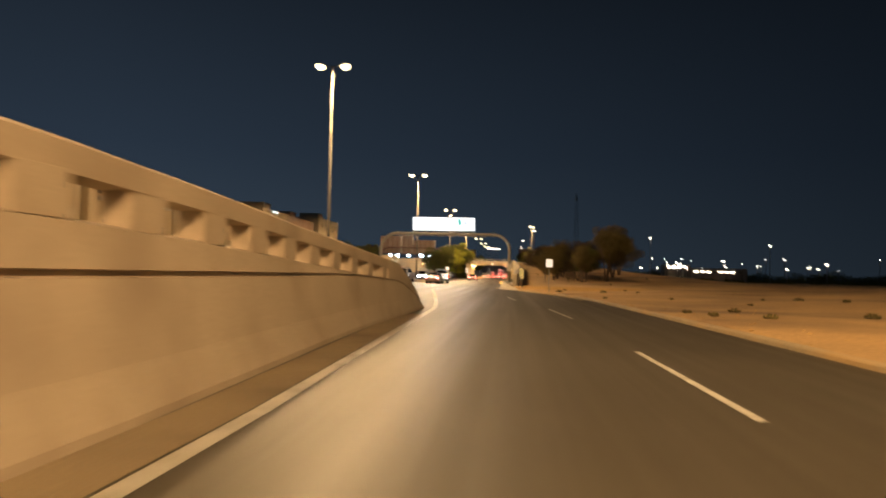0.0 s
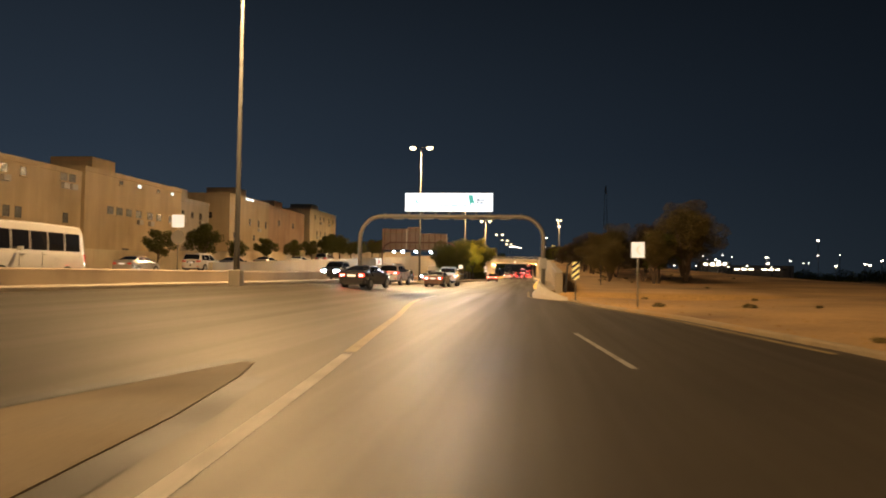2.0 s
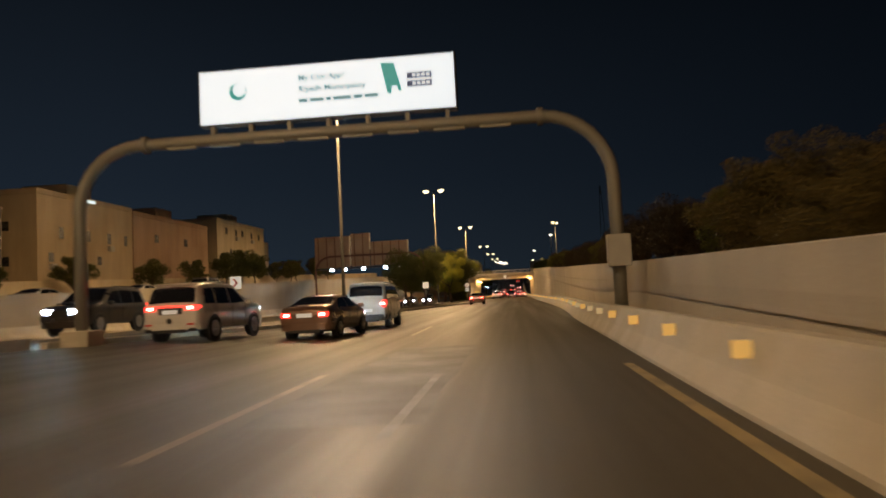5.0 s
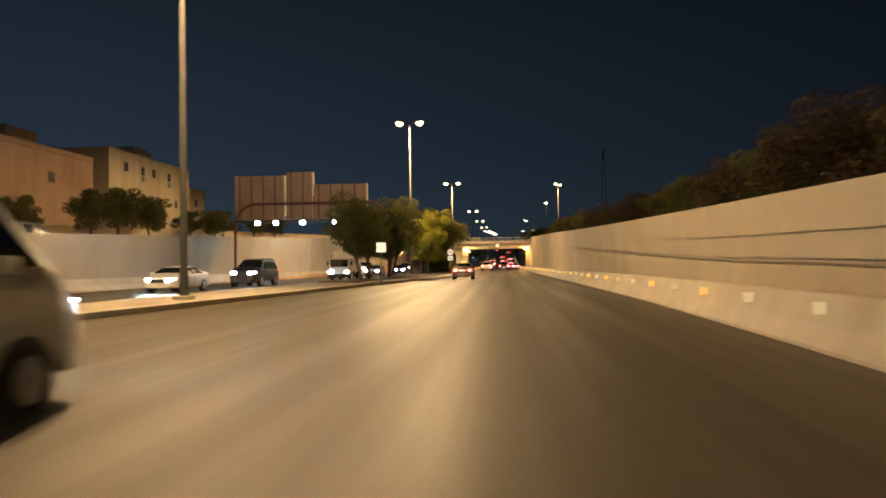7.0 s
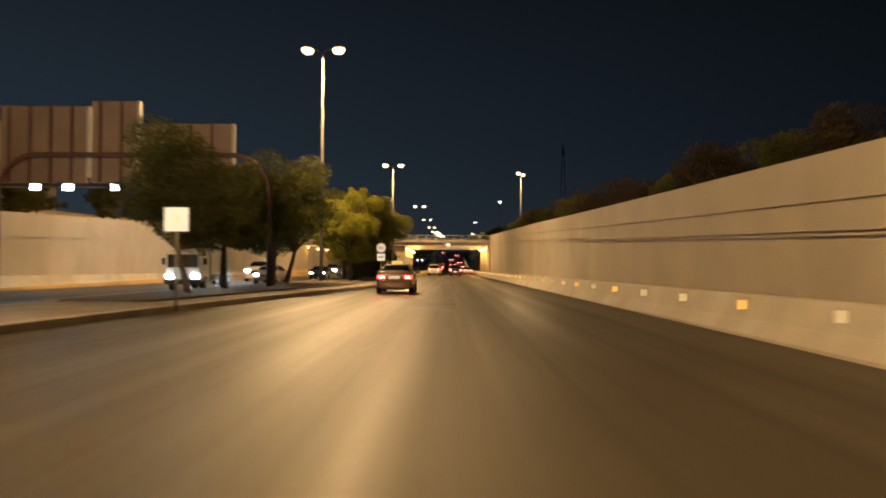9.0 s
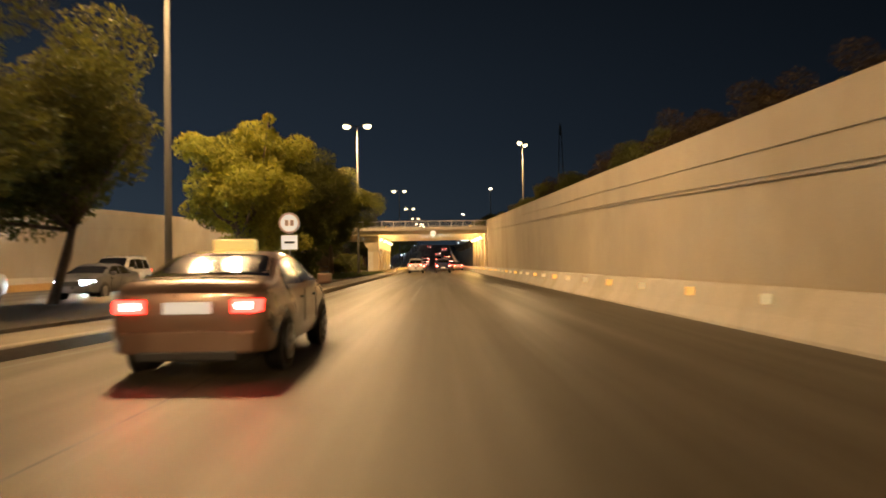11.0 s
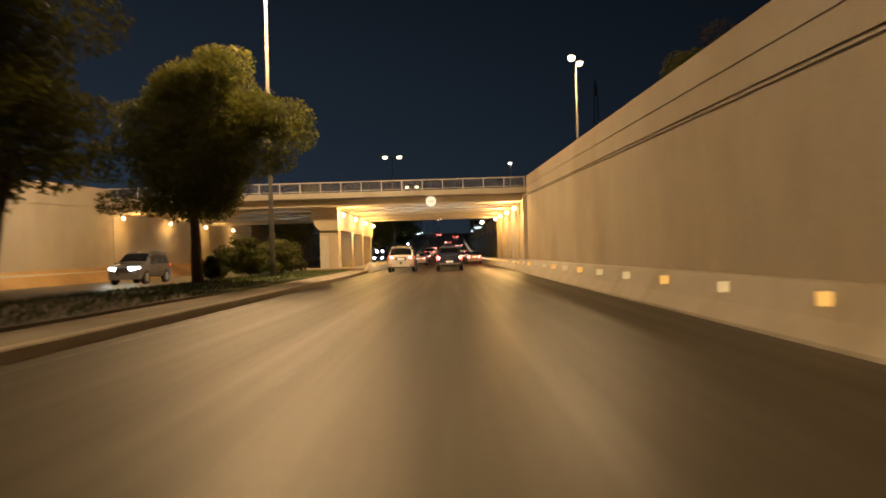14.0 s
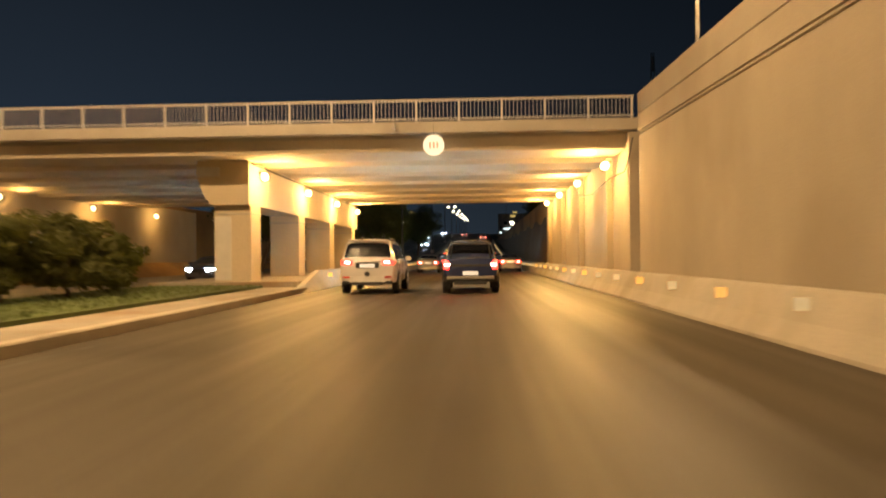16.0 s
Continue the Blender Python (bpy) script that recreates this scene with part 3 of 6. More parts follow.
# ---- wall of the ramp at the start ----
RAMP_X = [(-40, 3.3), (6.6, 3.15), (11, 3.02), (15, 2.87), (19, 2.82), (24, 2.92), (28.2, 2.98)]
RAMP_TOP = [(-40, 2.9), (6.6, 2.23), (10.4, 2.15), (16.5, 1.94), (20.4, 1.75), (22, 1.66), (23.6, 1.57), (24.8, 1.31), (26, 1.02), (27, 0.78), (28.2, 0.44)]
GAP0, GAP1 = -18.9, 22.0
rows, coping = [], []
for y in sorted({*run(-40, 28.2, 2.3), 23.6, 24.8, 26.0, 27.0, GAP0, GAP1, GAP1 + 0.01, GAP0 - 0.01}):
    x, t = lerp(RAMP_X, y), lerp(RAMP_TOP, y)
    j = min(1.16, t * 0.62)
    top = t - 0.60 if GAP0 <= y <= GAP1 else t
    lean = lerp([(14, 1.0), (25, 0.38)], y)
    sec = ((0, -0.1), (0, 0.08), (0.2, min(0.45, t * 0.4)), (0.36, j), (0.46, j + 0.01), (0.46, j + 0.06), (0.40, j + 0.07), (0.47, max(top - 0.03, j + 0.08)), (0.50, max(top, j + 0.09)))
    rows.append([(x - a * lean, y, u) for a, u in sec] + [(x - 0.5 * lean - 0.28, y, max(top, j + 0.09)), (x - 0.5 * lean - 0.35, y, -0.1)])
    if GAP0 <= y <= GAP1:
        f = x - 0.5 * lean
        coping.append([(f + 0.03, y, t - 0.26), (f + 0.03, y, t - 0.03), (f, y, t), (f - 0.28, y, t), (f - 0.30, y, t - 0.26)])
ramp_wall = tagged(new("wall_ramp", profile_mesh("wall_ramp", rows, BROWNWALL)), "brown concrete ramp wall with openings, sloping down to its end", "wall", kind="structure")
part("coping", profile_mesh("coping", coping, BROWNWALL), ramp_wall)
POST_ME = shape("wall_post", box(-0.16, 0.16, -0.33, 0.33, -0.19, 0.19, 0.01), BROWNWALL)
for i in range(25):
    y = GAP0 + 0.33 + (GAP1 - GAP0 - 0.66) * i / 24
    part("wall_post", POST_ME, ramp_wall, "", (lerp(RAMP_X, y) - 0.135 - 0.5 * lerp([(14, 1.0), (25, 0.38)], y), y, lerp(RAMP_TOP, y) - 0.43))

marking("dust_strip", [(-40, 3.66), (8, 3.44), (18, 3.17), (24, 3.05)], 0.6, -40, 24, DUSTYROAD, "drifted sand along the foot of the ramp wall")
marking("dark_strip", [(28.4, 2.78), (32, 2.5), (35, 2.2), (37.4, 1.8)], 0.32, 28.4, 37.4, PATCH, "dark strip on the road beside the sandy island")
marking("dark_strip", [(28.5, -0.75), (31.5, -0.35), (34.5, 0.1), (36.8, 0.5), (39.0, 1.0)], 0.3, 28.5, 39.0, PATCH, "dark strip on the road beside the sandy island")
# sandy island between ramp and main road, past the wall's end
isl = [(2.5, 28.0), (2.3, 32.0), (2.0, 35.0), (1.6, 37.4), (1.3, 38.6), (1.1, 38.7), (0.75, 36.8), (0.3, 34.5), (-0.2, 31.5), (-0.4, 28.0)]
bm = bmesh.new()
low = [bm.verts.new((x, y, -0.05)) for x, y in isl]
high = [bm.verts.new((x, y, 0.012)) for x, y in isl]
mid = (1.1, 34.0)
top = [bm.verts.new((x + (mid[0] - x) * 0.05, y + (mid[1] - y) * 0.03, 0.018)) for x, y in isl]
for a, b in ((low, high), (high, top)):
    for i in range(len(isl)):
        j = (i + 1) % len(isl)
        bm.faces.new((a[i], a[j], b[j], b[i]))
bm.faces.new(top)
tagged(new("gore_island", shape("gore_island", bm, DUSTYROAD)), "low sandy traffic island where the ramp joins", "traffic island", kind="structure")

# ---- left retaining wall ----
rows = []
for y in [*run(92, 251, 6)]:
    t, x = wall_top(y) + 0.02, LEFT_WALL_X
    rows.append([(x, y, -0.3), (x, y, t - 1.5), (x - 0.06, y, t - 1.5), (x - 0.06, y, t - 1.42), (x + 0.02, y, t - 1.42), (x + 0.02, y, t), (x - 0.4, y, t), (x - 0.4, y, -0.3)])
tagged(new("wall_west", profile_mesh("wall_west", rows, CONCRETE)), "pale concrete retaining wall of the far carriageway", "wall", kind="structure")
rows = [[(LEFT_WALL_X + a, y, u + climb(y)) for a, u in ((0.9, -0.1), (0.9, 0.1), (0.6, 0.35), (0.45, 0.75), (0.2, 0.75), (0.2, -0.1))] for y in run(92, 420, 8)]
tagged(new("barrier_west", profile_mesh("barrier_west", rows, BARRIER)), "pale concrete barrier along the far wall", "barrier", kind="structure")

# ---- bridge ----
BX0, BX1, BY0, BY1 = -40.0, 7.75, 249.5, 277.0
deck = tagged(new("bridge_deck", box_me("bridge_deck", BX0, 30.0, BY0 + 0.45, BY1 - 0.45, 5.52, 5.98, FASCIA)), "concrete deck of the road bridge", "bridge", kind="structure")
for y, s in ((BY0, 1), (BY1, -1)):
    sec = [(0, 5.62), (0, 5.98), (s * 0.05, 6.03), (s * 0.5, 6.03), (s * 0.5, 5.62)]
    rows = [[(x, y + a, u) for a, u in sec] for x in (BX0, -20, 0, BX1 + 0.2)]
    part("fascia", profile_mesh("fascia", rows, FASCIA), deck, "pale concrete edge beam")
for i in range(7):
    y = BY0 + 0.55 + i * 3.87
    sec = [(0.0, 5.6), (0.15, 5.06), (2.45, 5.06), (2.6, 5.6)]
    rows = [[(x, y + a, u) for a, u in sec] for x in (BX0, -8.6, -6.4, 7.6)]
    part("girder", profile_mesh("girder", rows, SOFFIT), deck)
# railing with posts and pickets
for y, name in ((BY0 + 0.2, "bridge_railing"), (BY1 - 0.2, "bridge_railing")):
    rail = thing(name, "pale steel bridge railing with upright bars", "railing", (0, y, 6.03), group="bridge railings")
    part("top_rail", box_me("top_rail", BX0, BX1, -0.035, 0.035, 0.74, 0.80, PALEPAINT, 0.01), rail)
    part("bottom_rail", box_me("bottom_rail", BX0, BX1, -0.025, 0.025, 0.09, 0.13, PALEPAINT, 0.008), rail)
    post = box_me("post", -0.035, 0.035, -0.035, 0.035, 0, 0.78, PALEPAINT, 0.008)
    picket = box_me("picket", -0.009, 0.009, -0.009, 0.009, 0.12, 0.75, GREYPAINT)
    for i in range(31):
        part("post", post, rail, at=(BX1 - 0.06 - i * 1.51, 0, 0))
        if y < 260 and i < 22:
            for k in range(1, 11):
                part("picket", picket, rail, at=(BX1 - 0.06 - i * 1.51 - k * 1.51 / 11, 0, 0))
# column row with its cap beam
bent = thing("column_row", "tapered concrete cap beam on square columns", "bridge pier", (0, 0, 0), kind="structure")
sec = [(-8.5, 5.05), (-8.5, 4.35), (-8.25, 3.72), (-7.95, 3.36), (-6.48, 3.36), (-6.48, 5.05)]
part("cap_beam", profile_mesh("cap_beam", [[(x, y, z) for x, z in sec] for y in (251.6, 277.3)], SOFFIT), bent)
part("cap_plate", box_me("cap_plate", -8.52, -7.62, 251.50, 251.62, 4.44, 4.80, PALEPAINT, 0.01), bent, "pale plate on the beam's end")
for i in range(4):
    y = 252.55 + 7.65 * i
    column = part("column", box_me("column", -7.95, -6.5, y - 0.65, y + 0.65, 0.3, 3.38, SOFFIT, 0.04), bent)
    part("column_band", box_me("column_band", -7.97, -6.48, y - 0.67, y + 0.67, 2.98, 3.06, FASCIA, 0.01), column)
    if i == 0:
        part("painted_patch", box_me("painted_patch", -7.93, -7.28, y - 0.664, y - 0.64, 0.45, 2.92, PALEPAINT), column, "pale painted patch")
# abutments
tagged(new("abutment_east", box_me("abutment_east", 7.55, 8.6, 249.6, 279, -0.3, 5.55, CONCRETE)), "concrete abutment wall under the bridge", "wall", kind="structure")
tagged(new("abutment_west", box_me("abutment_west", -24.6, LEFT_WALL_X, 251.1, 290, -0.3, 5.55, CONCRETE)), "concrete far abutment wall under the bridge", "wall", kind="structure")
PIL = box_me("pilaster", 7.30, 7.60, -0.35, 0.35, 0.3, 5.05, CONCRETE, 0.03)
for i in range(4):
    tagged(new("pilaster", PIL), "concrete pilaster on the abutment wall", "pilaster", "abutment pilasters").location = (0, 253.0 + 7.5 * i, 0)
# paving under the bridge behind the second barrier
tagged(new("bridge_paving", box_me("bridge_paving", -10.2, -4.5, 251, 290, -0.1, 0.40, PAVING, 0.03)), "pale paving under the bridge", "paving", kind="structure")
barrier_mid = jersey("barrier_median", [(240, -4.2), (420, -4.4)], 250, 420, BARRIER, "pale concrete median barrier with reflectors", 4.0, -1)
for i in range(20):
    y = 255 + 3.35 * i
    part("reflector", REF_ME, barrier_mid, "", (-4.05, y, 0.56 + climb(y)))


def wall_lamp(at, side, away=0.9, share=1.0):
    """A round flood lamp on a bracket and conduit, its face towards the road."""
    lamp = thing("bridge_lamp", "round warm flood lamp on the concrete under the bridge", "lamp", at, group="bridge lamps")
    part("bracket", tube("bracket", [(-side * 0.02, 0, 0.18), (side * 0.18, 0, 0.12), (side * 0.22, 0, 0.05)], 0.025, TRIM, 8), lamp)
    part("housing", disc("housing", 0.17, 0.2, TRIM, 16, "y"), lamp, at=(side * 0.24, 0.06, 0.0))
    part("lens", disc("lens", 0.155, 0.05, SMALLGLOW, 16, "y"), lamp, at=(side * 0.24, -0.07, 0.0))
    bulb("bridge_light", (at[0] + side * away, at[1] - 0.3, at[2] - 0.15), BRIDGE_POWER * share, BRIDGE_COLOR, 0.16)


for i in range(4):
    wall_lamp((-6.46, 252.9 + 7.65 * i, 4.55), 1)
    wall_lamp((7.30, 251.6 + 7.4 * i, 4.6 + 0.08 * i), -1)
    wall_lamp((LEFT_WALL_X + 0.02, 252.3 + 9.6 * i, 4.75), 1, 1.5, 0.36)
cable = thing("lamp_cable", "dark sagging cable on the abutment wall", "cable", (0, 0, 0))
part("cable", tube("cable", [(7.62, 249.3, 5.3), (7.50, 249.5, 4.55), (7.46, 249.9, 4.2), (7.26, 251.4, 4.15), (7.26, 253.4, 4.05), (7.40, 256.5, 3.95), (7.26, 259.3, 4.1), (7.26, 261.2, 4.6)], 0.022, TRIM, 6), cable)
part("conduit", tube("conduit", [(-6.44, 251.8, 4.95), (-6.44, 277, 4.95)], 0.03, TRIM, 8), bent)

# round sign hung from the bridge, with unreadable figures
sign = thing("height_sign", "round white clearance sign hung from the bridge edge", "sign", (0.76, BY0 - 0.06, 5.17))
part("plate", disc("plate", 0.37, 0.03, SIGNWHITE, 32), sign)
part("rim", shape("rim", box(-0.01, 0.01, -0.01, 0.01, 0.36, 0.72), STEEL), sign, "steel hanger")
for x in (-0.13, 0.0, 0.13):
    part("figure", box_me("figure", x - 0.035, x + 0.035, -0.022, -0.014, -0.11, 0.11, SIGNPINK), sign)
cctv = thing("bridge_camera", "small grey camera on the bridge edge", "camera", (-0.62, BY0 - 0.05, 5.85))
part("arm", tube("arm", [(0, 0.05, 0.1), (0, -0.2, 0.2), (0.0, -0.22, 0.0)], 0.03, GREYPAINT, 8), cctv)
part("housing", box_me("housing", -0.07, 0.07, -0.42, -0.12, -0.14, 0.0, GREYPAINT, 0.02), cctv)


# ---- arch gantries ----
def arch(x0, x1, top, radius=2.0):
    pts = [(x0, 0, 0), (x0, 0, top - radius)]
    for k in range(1, 9):
        a = math.pi / 2 * k / 8
        pts.append((x0 + radius - radius * math.cos(a), 0, top - radius + radius * math.sin(a)))
    for k in range(9):
        a = math.pi / 2 * k / 8
        pts.append((x1 - radius + radius * math.sin(a), 0, top - radius + radius * math.cos(a)))
    return pts + [(x1, 0, 0)]


gantry = thing("sign_gantry", "grey steel arch gantry carrying a bright display over the road", "gantry", (0, 93.0, 0))
part("arch", tube("arch", arch(-10.1, 6.2, 6.36), 0.19, STEEL, 16), gantry)
for x in (-10.1, 6.2):
    part("footing", box_me("footing", x - 0.45, x + 0.45, -0.45, 0.45, 0, 0.75 if x < 0 else 0.5, BARRIER, 0.04), gantry, "pale concrete footing")
for x in (-7.9, 4.2):
    part("flange", disc("flange", 0.27, 0.16, STEEL, 20, "x"), gantry, at=(x, 0, 6.36))
part("control_box", box_me("control_box", 5.85, 6.5, -0.5, -0.16, 1.85, 2.75, GREYPAINT, 0.02), gantry, "grey steel control box")
display = part("display_case", box_me("display_case", -6.08, 1.82, -0.18, 0.22, 6.76, 8.46, TRIM, 0.02), gantry, "dark case of the display")
for x in np.linspace(-5.7, 1.5, 7):
    part("strut", box_me("strut", x - 0.06, x + 0.06, -0.12, 0.14, 6.4, 6.8, STEEL, 0.01), gantry)
for x in np.linspace(-6.6, 2.9, 8):
    part("light_bar", box_me("light_bar", x - 0.45, x + 0.45, -0.35, -0.2, 6.08, 6.16, STEEL, 0.02), gantry)
part("screen", box_me("screen", -6.03, 1.77, -0.21, -0.182, 6.80, 8.42, SCREEN), display, "glowing white screen")
part("emblem", disc("emblem", 0.27, 0.02, TEAL, 32), display, at=(-4.83, -0.215, 7.75))
part("emblem_core", disc("emblem_core", 0.2, 0.02, SCREEN, 32), display, at=(-4.78, -0.222, 7.8))
for z, words in ((7.93, "My City App!"), (7.59, "Riyadh Municipality")):
    line = bpy.data.curves.new("print_line", "FONT")
    line.body, line.size, line.offset = words, 0.265, 0.004
    line.materials.append(GREYPRINT)
    part("print_line", line, display, at=(-2.95, -0.215, z), rot=(90, 0, 0))
for z, w, xx in ((7.32, 2.5, -2.95),):
    k = 0
    x = xx
    while x < xx + w:
        step = (0.34, 0.5, 0.22, 0.62)[k % 4]
        part("print_bar", box_me("print_bar", x, min(x + step, xx + w) - 0.07, -0.22, -0.21, z - 0.05, z + 0.06, GREYPRINT), display)
        x += step
        k += 1
bm = bmesh.new()
pv = [bm.verts.new(p) for p in ((-0.42, -0.222, 8.28), (-0.02, -0.222, 8.26), (0.2, -0.222, 7.4), (0.1, -0.222, 7.38), (0.04, -0.222, 7.56), (-0.1, -0.222, 7.55), (-0.13, -0.222, 7.32), (-0.24, -0.222, 7.35))]
bm.faces.new(pv)
part("teal_figure", shape("teal_figure", bm, TEAL), display)
for z in (7.83, 7.58):
    part("print_box", box_me("print_box", 0.36, 1.1, -0.222, -0.21, z - 0.09, z + 0.09, NAVY), display)
    for k in range(4):
        part("print_bar", box_me("print_bar", 0.52 + k * 0.14, 0.62 + k * 0.14, -0.226, -0.222, z - 0.04, z + 0.04, SCREEN), display)
glow = bpy.data.lights.new("display_light", "AREA")
glow.shape, glow.size, glow.size_y, glow.energy, glow.color = "RECTANGLE", 7.6, 1.5, 420.0, (0.86, 0.93, 1.0)
g = new("display_light", glow)
g.location, g.rotation_euler = (-2.1, 92.7, 7.6), (radians(-90), 0, 0)

back = thing("billboard_gantry", "arch gantry with ribbed brown sheet panels over the far carriageway", "gantry", (0, 166.0, 0))
part("arch", tube("arch", arch(-23.0, -8.6, 7.2), 0.13, RUSTRIB, 16), back)
for x0, x1, z1 in ((-23.1, -18.45, 9.85), (-18.2, -15.75, 10.12), (-15.6, -10.7, 8.92)):
    panel = part("panel", box_me("panel", x0, x1, 0.25, 0.55, 5.75, z1, RUSTPANEL, 0.02), back)
    for x in np.arange(x0 + 0.5, x1, 1.12):
        part("rib", box_me("rib", x - 0.06, x + 0.06, 0.12, 0.26, 5.75, z1 - 0.05, RUSTRIB, 0.01), panel)
    part("edge_strip", box_me("edge_strip", x1 + 0.01, x1 + 0.14, 0.2, 0.6, max(5.75, z1 - (3.8 if x1 < -16 else 2.2)), z1, PALEPAINT, 0.01), panel, "pale edge strip")
part("walkway", box_me("walkway", -23.0, -10.8, -0.5, 0.2, 5.45, 5.6, TRIM, 0.02), back, "dark maintenance walkway")
for x in (-20.6, -18.9, -16.4, -13.5, -11.6):
    fl = part("floodlight", box_me("floodlight", x - 0.24, x + 0.24, -0.72, -0.5, 5.2, 5.56, TRIM, 0.02), back)
    part("lens", box_me("lens", x - 0.21, x + 0.21, -0.745, -0.722, 5.23, 5.53, FLOOD), fl)


rows = [[(7.3, y, climb(y) - 0.2), (7.3, y, climb(y) + 0.5), (7.7 + 0.1 * math.sin(y * 0.7), y, max(2.6, climb(y) + 0.7)), (8.5, y, max(6.15, climb(y) + 0.7)), (9.2, y, max(6.15, climb(y) + 0.7)), (9.2, y, climb(y) - 0.2)] for y in run(279, 480, 5)]
tagged(new("bank_east", profile_mesh("bank_east", rows, SOIL)), "dark earth bank beyond the bridge", "bank", kind="structure")

# ---- street lamps ----
LENS_ME = {}


def lens_me(mat):
    """The bowl of glass under a lamp head, enlarged to stand for its bloom."""
    if mat.name not in LENS_ME:
        bm = bmesh.new()
        bmesh.ops.create_uvsphere(bm, u_segments=20, v_segments=10, radius=1.0)
        for v in bm.verts:
            v.co = (v.co.x * 0.46, v.co.y * 0.36, v.co.z * (0.38 if v.co.z < 0 else 0.10))
        LENS_ME[mat.name] = shape("lens", bm, mat, True)
    return LENS_ME[mat.name]


def street_lamp(x, y, z, foot=0.2, light=True, turn=0.0, glow_mat=None, power=None):
    """A tall tapered pole with two heads on short arms."""
    lamp = thing("street_lamp", "tall grey double-headed street lamp with warm light", "street lamp", (x, y, 0), turn, "street lamps")
    part("base", box_me("base", -0.3, 0.3, -0.3, 0.3, 0 if foot < 1 else foot - 1.2, foot + 0.12, BARRIER, 0.03), lamp)
    part("pole", tube("pole", [(0, 0, foot), (0, 0, foot + 0.9), (0, 0, foot + 1.0), (0, 0, z)], [0.17, 0.16, 0.135, 0.07], POLE, 12), lamp)
    part("arm", tube("arm", [(-0.85, 0, z + 0.08), (0, 0, z - 0.12), (0.85, 0, z + 0.08)], 0.045, POLE, 8), lamp)
    for s in (-1, 1):
        head = part("head", box_me("head", -0.36, 0.36, -0.17, 0.17, -0.07, 0.09, GREYPAINT, 0.05), lamp, at=(s * 1.12, 0, z + 0.12), rot=(0, -s * 6, 0))
        part("lens", lens_me(glow_mat or LAMPGLOW), head, at=(0, 0, -0.10))
    if light:
        c, s = math.cos(radians(turn)), math.sin(radians(turn))
        for k in (-1, 1):
            bulb("street_light", (x + k * 1.12 * c, y + k * 1.12 * s, z - 0.42), power or LAMP_POWER, LAMP_COLOR, 0.25, 176)
    return lamp


for x, y, z in ((-10.2, -54, 20.5), (-10.0, 6, 20.2), (-9.85, 64.7, 19.6), (-9.56, 125.2, 18.2), (-8.38, 180.6, 17.25), (-7.35, 234.2, 16.4)):
    street_lamp(x, y, z, 1.2 if y < 90 else 0.2, power=10500.0 if y > 200 else LAMP_POWER)
for x, y, z in ((-6.55, 311, 16.9), (-6.3, 368, 17.4), (-6.1, 424, 18.0)):
    street_lamp(x, y, z, 0.4 + climb(y), False)
for k in range(7):
    street_lamp(-6.0 + 0.2 * k, 480 + 56 * k, 19.0 + 2.0 * k, 0.5 + climb(480 + 56 * k), False, 0, FARGLOW)
# unseen pair behind the start, added to light the ramp wall and the sand
for y in (-62, -12):
    street_lamp(17.0, y, 14.0, 0.2, True, 90, None, 22000.0)
street_lamp(14.33, 263.9, 19.05, 5.5, True, 62, None, 6000.0)
for x, y, z in ((17.2, 573, 29.4), (19.1, 691, 28.1)):
    street_lamp(x, y, z, 5.5, False, 62, FARGLOW)


# ---- road signs ----
def post_sign(name, label, x, y, w, z0, z1, mat, foot=0.0, border=None, depth=0.02):
    s = thing(name, label, "sign", (x, y, foot))
    part("post", tube("post", [(0, 0.035, -0.05), (0, 0.035, z1 - foot - 0.02)], 0.032, STEEL, 10), s)
    plate = part("plate", box_me("plate", -w / 2, w / 2, -depth / 2, depth / 2, z0 - foot, z1 - foot, mat, 0.006), s)
    return s, plate


def chevron(name, s, w, z, size, mat, direction=-1, y=-0.016):
    bm = bmesh.new()
    d = direction
    q = [(0.0, 0.0), (d * -0.4, 0.5), (d * -0.1, 0.5), (d * 0.32, 0.0), (d * -0.1, -0.5), (d * -0.4, -0.5)]
    vs = [bm.verts.new((a * size, y, z + b * size)) for a, b in q]
    bm.faces.new(vs[:4])
    bm.faces.new([vs[0], vs[3], vs[4], vs[5]])
    return part(name, shape(name, bm, mat), s)


s, p = post_sign("bend_sign", "square white bend sign with a faint chevron on a post", 9.18, 57.9, 0.5, 2.0, 2.6, SIGNWHITE, 0.12)
chevron("chevron", s, 0.5, 2.3 - 0.12, 0.38, SIGNFAINT, -1)
s, p = post_sign("hazard_marker", "black and yellow striped hazard marker on a post", 7.2, 64.2, 0.34, 1.06, 1.92, SIGNYELLOW, 0.14)
for k in range(-1, 4):
    z, lo, hi = 0.90 + 0.27 * k, 0.925, 1.775
    quad = [(-0.165, z), (0.165, z + 0.28), (0.165, z + 0.42), (-0.165, z + 0.14)]
    for limit, sign in ((lo, 1), (hi, -1)):
        kept = []
        for (xa, za), (xb, zb) in zip(quad, quad[1:] + quad[:1]):
            if sign * (za - limit) >= 0:
                kept.append((xa, za))
            if (za - limit) * (zb - limit) < 0:
                f = (limit - za) / (zb - za)
                kept.append((xa + (xb - xa) * f, limit))
        quad = kept
    if len(quad) > 2:
        bm = bmesh.new()
        bm.faces.new([bm.verts.new((x, -0.016, zz)) for x, zz in quad])
        part("stripe", shape("stripe", bm, SIGNBLACK), s)
s, p = post_sign("direction_sign", "faded square white sign with a faint chevron on the median", -5.97, 146.0, 0.60, 2.16, 2.76, SIGNWHITE, 0.2)
chevron("chevron", s, 0.5, 2.46 - 0.2, 0.38, SIGNFAINT, 1)
